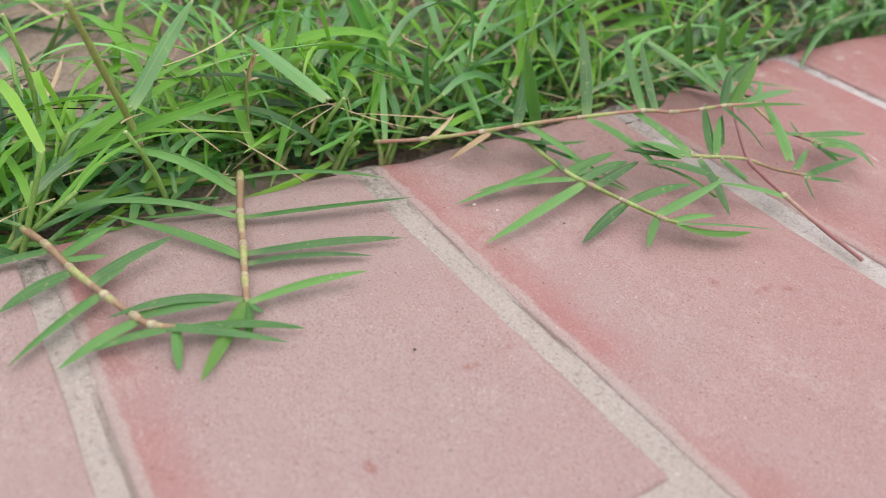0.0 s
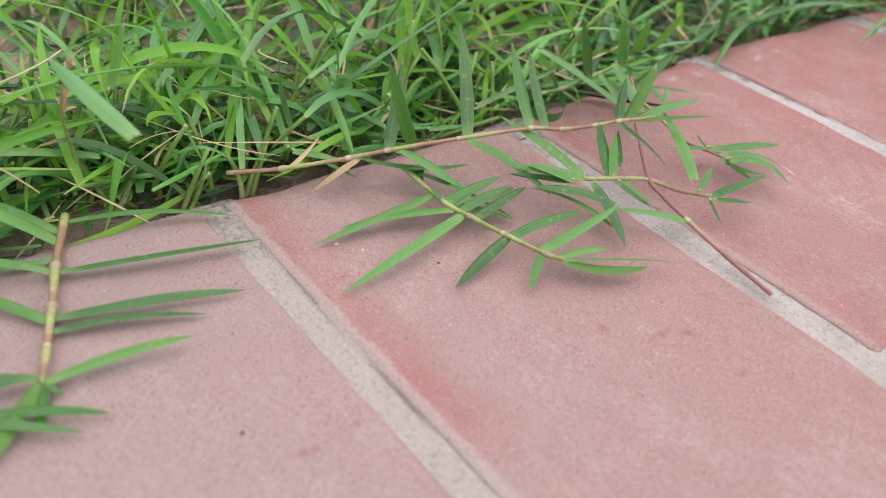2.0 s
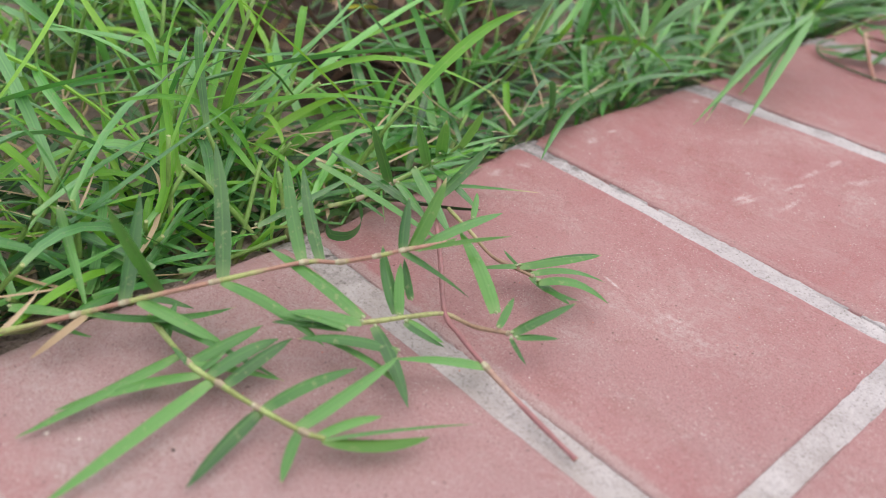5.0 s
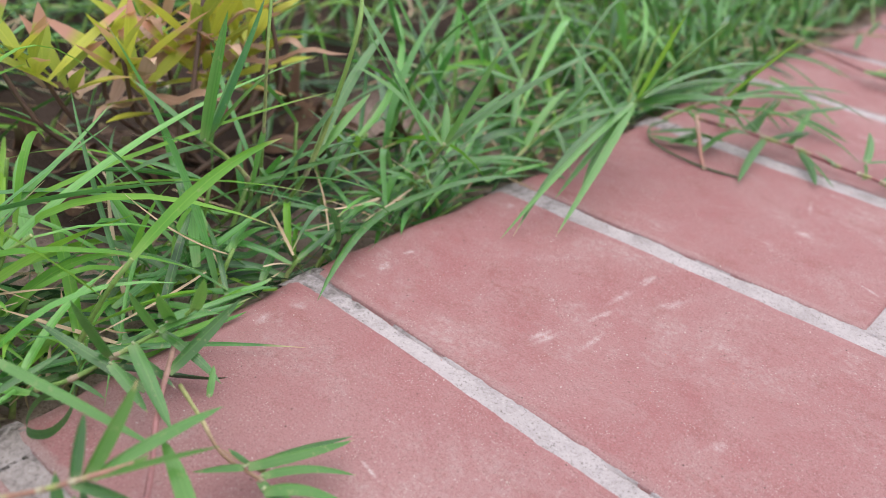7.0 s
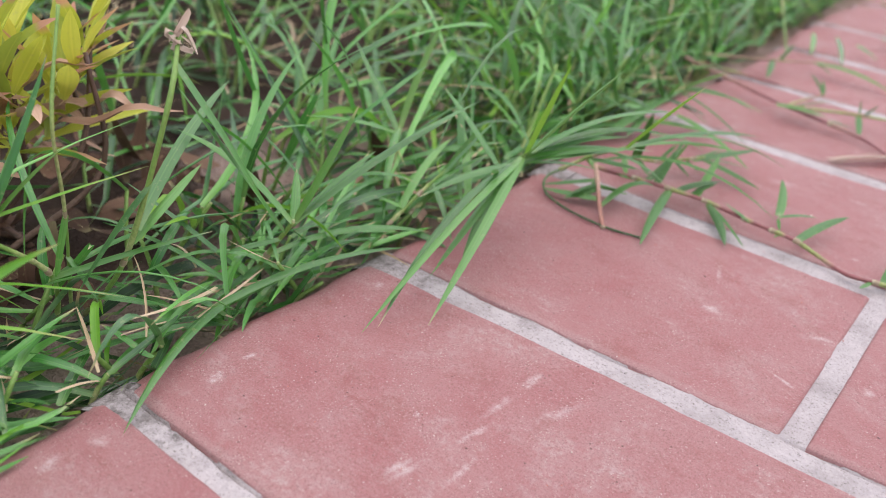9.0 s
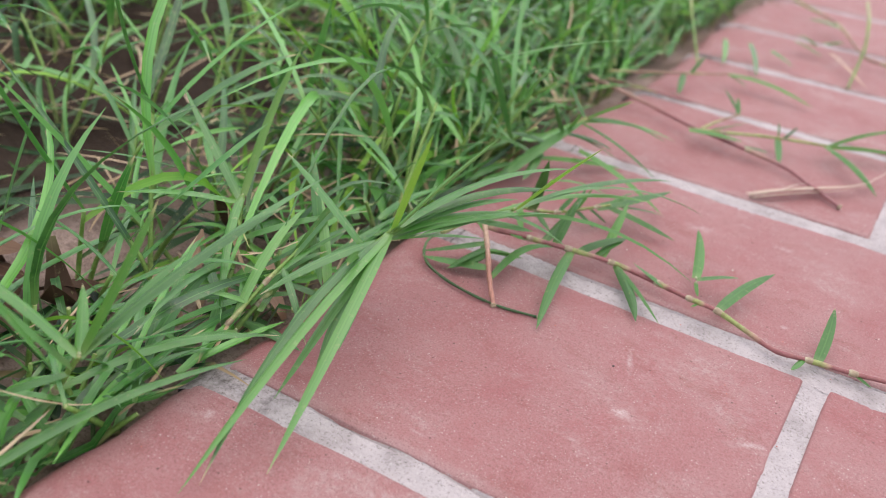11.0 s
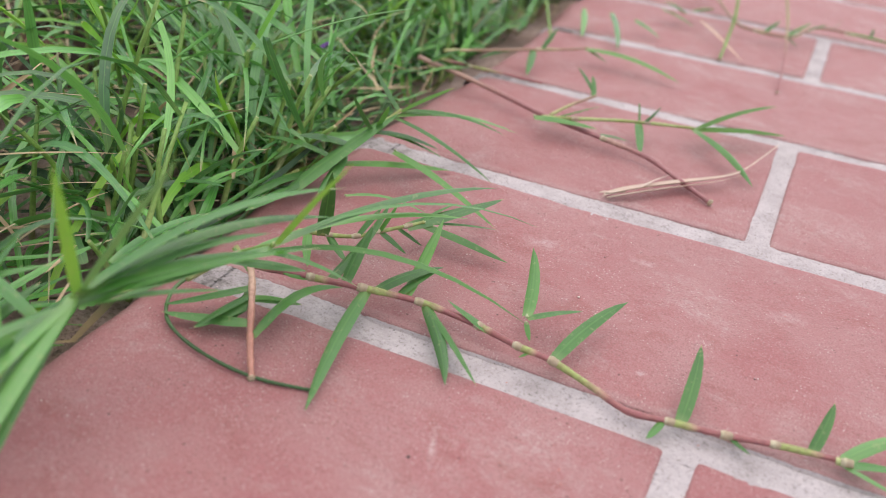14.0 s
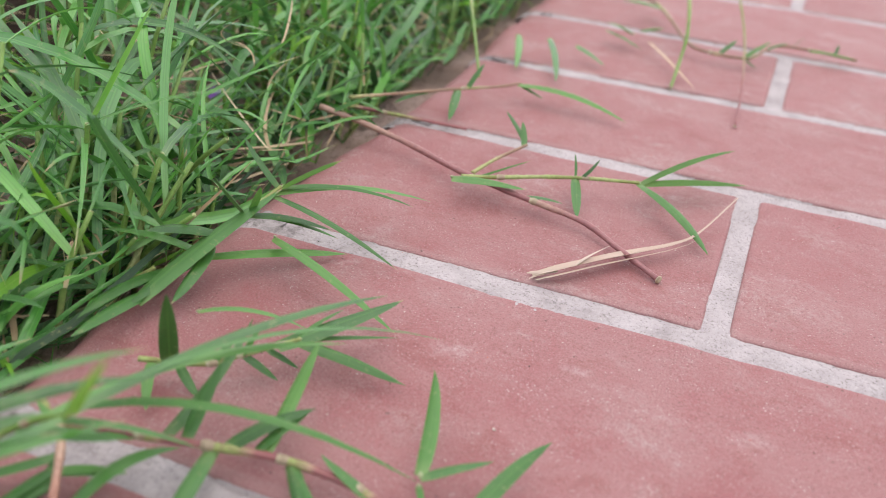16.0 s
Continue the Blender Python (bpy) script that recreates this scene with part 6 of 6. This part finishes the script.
def build_shrub():
    """A low garden shrub: woody twigs that end in rosettes of fleshy yellow-green leaves, some withered."""
    rng = np.random.default_rng(21)
    shrub = thing("shrub", "small shrub with yellow-green red-tipped leaves, some withered", "shrub")
    root = np.array([-0.108, -0.098, -0.012])
    crowns = [((-0.107, -0.063, 0.055), 0, 14),
              ((-0.099, -0.055, 0.066), 0, 14),
              ((-0.116, -0.075, 0.062), 0, 13),
              ((-0.120, -0.100, 0.058), 1, 13),
              ((-0.112, -0.122, 0.050), 1, 13),
              ((-0.086, -0.066, 0.062), 0, 12),
              ((-0.094, -0.128, 0.050), 1, 13),
              ((-0.094, -0.089, 0.050), 0, 12),
              ((-0.116, -0.152, 0.045), 2, 12),
              ((-0.112, -0.170, 0.060), 0, 12),
              ((-0.119, -0.107, 0.070), 1, 12),
              ((-0.093, -0.091, 0.072), 0, 12)]
    for c, look_of, count in crowns:
        c = np.array(c)
        mid = (root + c) / 2 + np.array([0.012 * rng.normal(), 0.012 * rng.normal(), -0.006])
        line = smooth_line([root + [0.006 * rng.normal(), 0.006 * rng.normal(), 0], mid, c], 12)
        v, f, u = tubes(line[None], np.linspace(0.0013, 0.0009, 12)[None], 7)
        twig = part("twig", mesh_of("twig", v, f, BARK, u), shrub)
        axis = c - root
        axis /= np.linalg.norm(axis)
        for i in range(count - 2):
            az = i * 2.4 + rng.normal(0, 0.2)
            el = 1.0 - 1.0 * i / count + rng.normal(0, 0.1)
            d = np.array([math.cos(az) * math.cos(el), math.sin(az) * math.cos(el), math.sin(el)]) + 0.25 * axis + np.array([0.22, 0.24, 0.0])
            d /= np.linalg.norm(d)
            ln = rng.uniform(0.026, 0.040) * (0.8 + 0.35 * min(1, 2 * i / count))
            at = c - axis * 0.0028 * i * np.linalg.norm(c - root) / 0.06
            t = np.linspace(0, 1, 9)[:, None]
            dry = rng.uniform() < (0.14, 0.46, 0.45)[look_of] and i > count * 0.35
            bend = np.array([0, 0, -1.0]) * (0.5 if dry else 0.18) + rng.normal(0, 0.45 if dry else 0.12, 3)
            sp = at + d * ln * t + bend * ln * t**2 * 0.5
            if dry:
                sp += np.array([0, 0, 0.0018]) * np.sin(t * 11 + az)
            side = np.cross(d, [0, 0, 1.0]) + 0.2 * rng.normal(size=3)
            mat = SHRUB_DRY if dry else (SHRUB_LEAF if look_of < 2 and rng.uniform() < 0.8 else SHRUB_DEEP)
            v, f, u = ribbons(sp[None], [rng.uniform(0.0056, 0.0078)], rng.uniform(0.15, 0.5), side, LANCE)
            part("leaf", mesh_of("leaf", v, f, mat, u), twig, "withered pink-brown leaf" if dry else "")


def build_dead_leaves():
    """Dead broad leaves on the soil under and beside the shrub."""
    rng = np.random.default_rng(5)
    spots = [(-0.055 - 0.10 * rng.uniform(), -0.16 + 0.15 * rng.uniform()) for _ in range(48)]
    spots += [(-0.012, 0.028), (-0.022, 0.040), (-0.030, 0.022), (-0.034, 0.003), (-0.030, -0.006), (-0.044, 0.025), (-0.05, 0.06), (-0.16, 0.20), (-0.12, 0.26), (-0.20, 0.24), (-0.14, 0.16), (-0.18, 0.30), (-0.09, 0.33)]
    for x, y in spots:
        az, ln = rng.uniform(0, 6.28), rng.uniform(0.014, 0.030)
        t = np.linspace(0, 1, 9)[:, None]
        d = np.array([math.cos(az), math.sin(az), 0.1 * rng.normal()])
        sp = np.array([x, y, -0.0055 + 0.004 * rng.uniform()]) + d * ln * (t - 0.5) + np.array([0, 0, 0.009 * rng.normal()]) * (t - 0.5) ** 2 * 4
        v, f, u = ribbons(sp[None], [ln * rng.uniform(0.38, 0.55)], rng.uniform(-0.4, 0.5), np.cross(d, [0, 0, 1.0]) + 0.25 * rng.normal(size=3), BROAD)
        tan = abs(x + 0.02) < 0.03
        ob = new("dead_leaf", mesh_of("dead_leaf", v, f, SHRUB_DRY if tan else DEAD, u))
        tagged(ob, "dry tan leaf lying on sandy soil by the paving" if tan else "dead brown leaf lying on soil under the grass", "leaf", "dead leaves on the soil")


STRAW_END = [(10.28, 21.67, 0.1), (11.08, 22.26, 0.3), (11.92, 23.27, 0.3), (13.03, 24.49, 0.3), (13.94, 25.38, 0.4), (14.58, 26.44, 0.5), (15.46, 29.56, 0.6)]


def build_straw():
    """A dried, split stalk lying across the cut runner."""
    straw = thing("dry_straw", "dried pale tan grass stalk lying on brick", "straw")
    pts = np.array(STRAW_END) * 0.01
    line = smooth_line(pts, 24)
    width = np.array([0.62, 1.0, 0.92, 1.0, 0.72, 0.45, 0.22, 0.16])
    v, f, u = ribbons(line[None], [0.0038], 0.55, np.array([0.8, -0.6, 0.25]), width)
    part("blade", mesh_of("blade", v, f, STRAW, u), straw)
    low = line[:19] + np.array([0.0014, -0.0018, 0.0004])
    v, f, u = ribbons(low[None], [0.0026], -0.4, np.array([0.6, -0.2, 0.5]), width)
    part("strip", mesh_of("strip", v, f, STRAW, u), straw)
    spur = smooth_line([line[5], line[7] + [-0.0012, 0.0016, 0.001], line[9] + [-0.0022, 0.0044, 0.0014]], 9)
    v, f, u = ribbons(spur[None], [0.0018], 0.4, np.array([0.7, -0.4, 0.3]), np.array([1, 0.8, 0.5, 0.1]))
    part("spur", mesh_of("spur", v, f, STRAW, u), straw)
    for k, (dx, dy) in enumerate(((-0.0022, 0.0006), (-0.0006, -0.0020), (0.0012, 0.0016))):
        end = smooth_line([line[3], line[1] + [dx * 0.4, dy * 0.4, 0.0006], line[0] + [dx, dy, 0.0002]], 9)
        v, f, u = ribbons(end[None], [0.0016], 0.4, np.array([0.8, -0.4, 0.3 * k]), np.array([0.9, 1, 0.8, 0.3]))
        part("torn_end", mesh_of("torn_end", v, f, STRAW, u), straw)


def build_seed_head():
    """A grass spike gone to seed: a thin stalk with overlapping yellowish spikelets."""
    head = thing("seed_head", "yellowish dry grass seed spike on a thin stalk in the lawn", "seed head")
    low, top, tip = (np.array(q) * 0.01 for q in ((-1.04, -37.29, 3.01), (-0.69, -36.94, 4.52), (-1.27, -36.34, 4.69)))
    line = smooth_line([low + [-0.012, 0.004, -0.030], low, top, tip], 28)
    v, f, u = tubes(line[None], np.linspace(0.0005, 0.0002, 28)[None], 6)
    part("stalk", mesh_of("stalk", v, f, STEM_FRESH, u), head)
    rng = np.random.default_rng(12)
    for k in range(16):
        at = line[9] + (line[19] - line[9]) * k / 15
        along = (top - low) / np.linalg.norm(top - low)
        d = along + 0.45 * rng.normal(size=3)
        d /= np.linalg.norm(d)
        sp = at + d * 0.0042 * np.linspace(0, 1, 6)[:, None]
        v, f, u = ribbons(sp[None], [0.0016], 0.7, np.cross(d, [0.3, 0.2, 1.0]), LANCE)
        part("spikelet", mesh_of("spikelet", v, f, DRY, u), head)


def build_withered_flower():
    """A shrivelled pale flower that clings to the tip of a grass blade."""
    flower = thing("withered_flower", "shrivelled pale pink flower clinging to a blade tip", "flower")
    rng = np.random.default_rng(33)
    at = np.array([-0.0254, -0.0710, 0.0860])
    for k in range(6):
        d = rng.normal(size=3) + [0, 0, -0.6]
        d /= np.linalg.norm(d)
        t = np.linspace(0, 1, 8)[:, None]
        sp = at + d * 0.0055 * t + rng.normal(0, 0.0022, 3) * np.sin(t * 5)
        v, f, u = ribbons(sp[None], [0.0022], 0.8, np.cross(d, [0.4, 0.3, 1.0]), BROAD)
        part("petal", mesh_of("petal", v, f, STRAW, u), flower)


def plain(name, color, rough=0.7):
    m = Mat(name)
    p = m.node("ShaderNodeNewGeometry").outputs["Position"]
    c = m.mix(m.noise(p, 400, 3), color, tuple(min(1, 1.5 * v) for v in color))
    return m.done(c, rough)


def build_small_things():
    rng = np.random.default_rng(3)
    grit = [plain("dark crumb", (0.035, 0.025, 0.02)), plain("pale sand grain", (0.44, 0.36, 0.32)), plain("red brick crumb", (0.36, 0.12, 0.09))]
    shapes = []
    for i in range(9):
        bm = bmesh.new()
        bmesh.ops.create_icosphere(bm, subdivisions=1, radius=1.0)
        for v in bm.verts:
            v.co *= 1 + 0.35 * noise.noise(v.co * 1.7 + Vector((i * 3.1, 0, 0)))
            v.co.z *= 0.65
        me = bpy.data.meshes.new("crumb")
        bm.to_mesh(me)
        bm.free()
        me.materials.append(grit[i % 3])
        shapes.append(me)
    marked = [(9.2, -37.0, 0.45, 0), (6.5, -29.9, 0.5, 0), (4.3, -31.9, 0.7, 1), (4.9, -31.4, 0.5, 1), (10.1, 6.6, 0.5, 0), (3.0, 12.4, 0.5, 1), (11.5, 15.0, 0.5, 1)]
    for x, y, r, k in marked:
        ob = new("crumb", shapes[k])
        ob.matrix_basis = pose(x * 0.01, y * 0.01, r * 0.0005, 0, 0, x * 70) @ Matrix.Scale(r * 0.001, 4)
        tagged(ob, ("tiny dark crumb lying on the brick", "tiny pale sand crumb lying on the brick")[k], "crumb", "crumbs on the paving")
    # loose grit, past counting
    verts, faces = [], []
    base = [tuple(v.co) for v in shapes[1].vertices], [tuple(p.vertices) for p in shapes[1].polygons]
    for k in range(3):
        verts, faces = [], []
        for _ in range((120, 420, 260)[k]):
            x, y = abs(rng.normal(0, 0.13)), rng.uniform(-0.55, 0.55)
            if x < edge_x(y) + 0.012:
                continue
            r, o, a = rng.uniform(0.00008, 0.00030), len(verts), rng.uniform(0, 6.28)
            ca, sa = math.cos(a) * r, math.sin(a) * r
            verts += [(x + vx * ca - vy * sa, y + vx * sa + vy * ca, 0.0002 + vz * r) for vx, vy, vz in base[0]]
            faces += [tuple(o + i for i in f) for f in base[1]]
        ob = new("grit", mesh_of("grit", verts, faces, grit[k]))
        tagged(ob, ("fine dark grit scattered over the bricks", "fine pale sand grains scattered over the bricks", "fine red brick crumbs scattered over the paving")[k], "grit", kind="stuff")
    # a fallen violet petal among the grass
    petal = plain("violet petal", (0.16, 0.06, 0.30), 0.5)
    flower = thing("fallen_flower", "small fallen violet flower among the grass blades", "flower")
    for i in range(4):
        a = i * 1.55
        d = np.array([math.cos(a), math.sin(a), 0.35])
        t = np.linspace(0, 1, 7)[:, None]
        sp = np.array([-0.0575, 0.2774, 0.0020]) + d * 0.0055 * t - np.array([0, 0, 0.003]) * t**2
        v, f, u = ribbons(sp[None], [0.0050], 0.3, np.cross(d, [0, 0, 1.0]), BROAD)
        part("petal", mesh_of("petal", v, f, petal, u), flower)


def build_things():
    build_runners()
    build_curled_leaf()
    build_shrub()
    build_dead_leaves()
    build_straw()
    build_seed_head()
    build_withered_flower()
    build_small_things()


# ---- build ----
build_ground()
build_mortar()
build_lawn()
build_things()
build_paving()
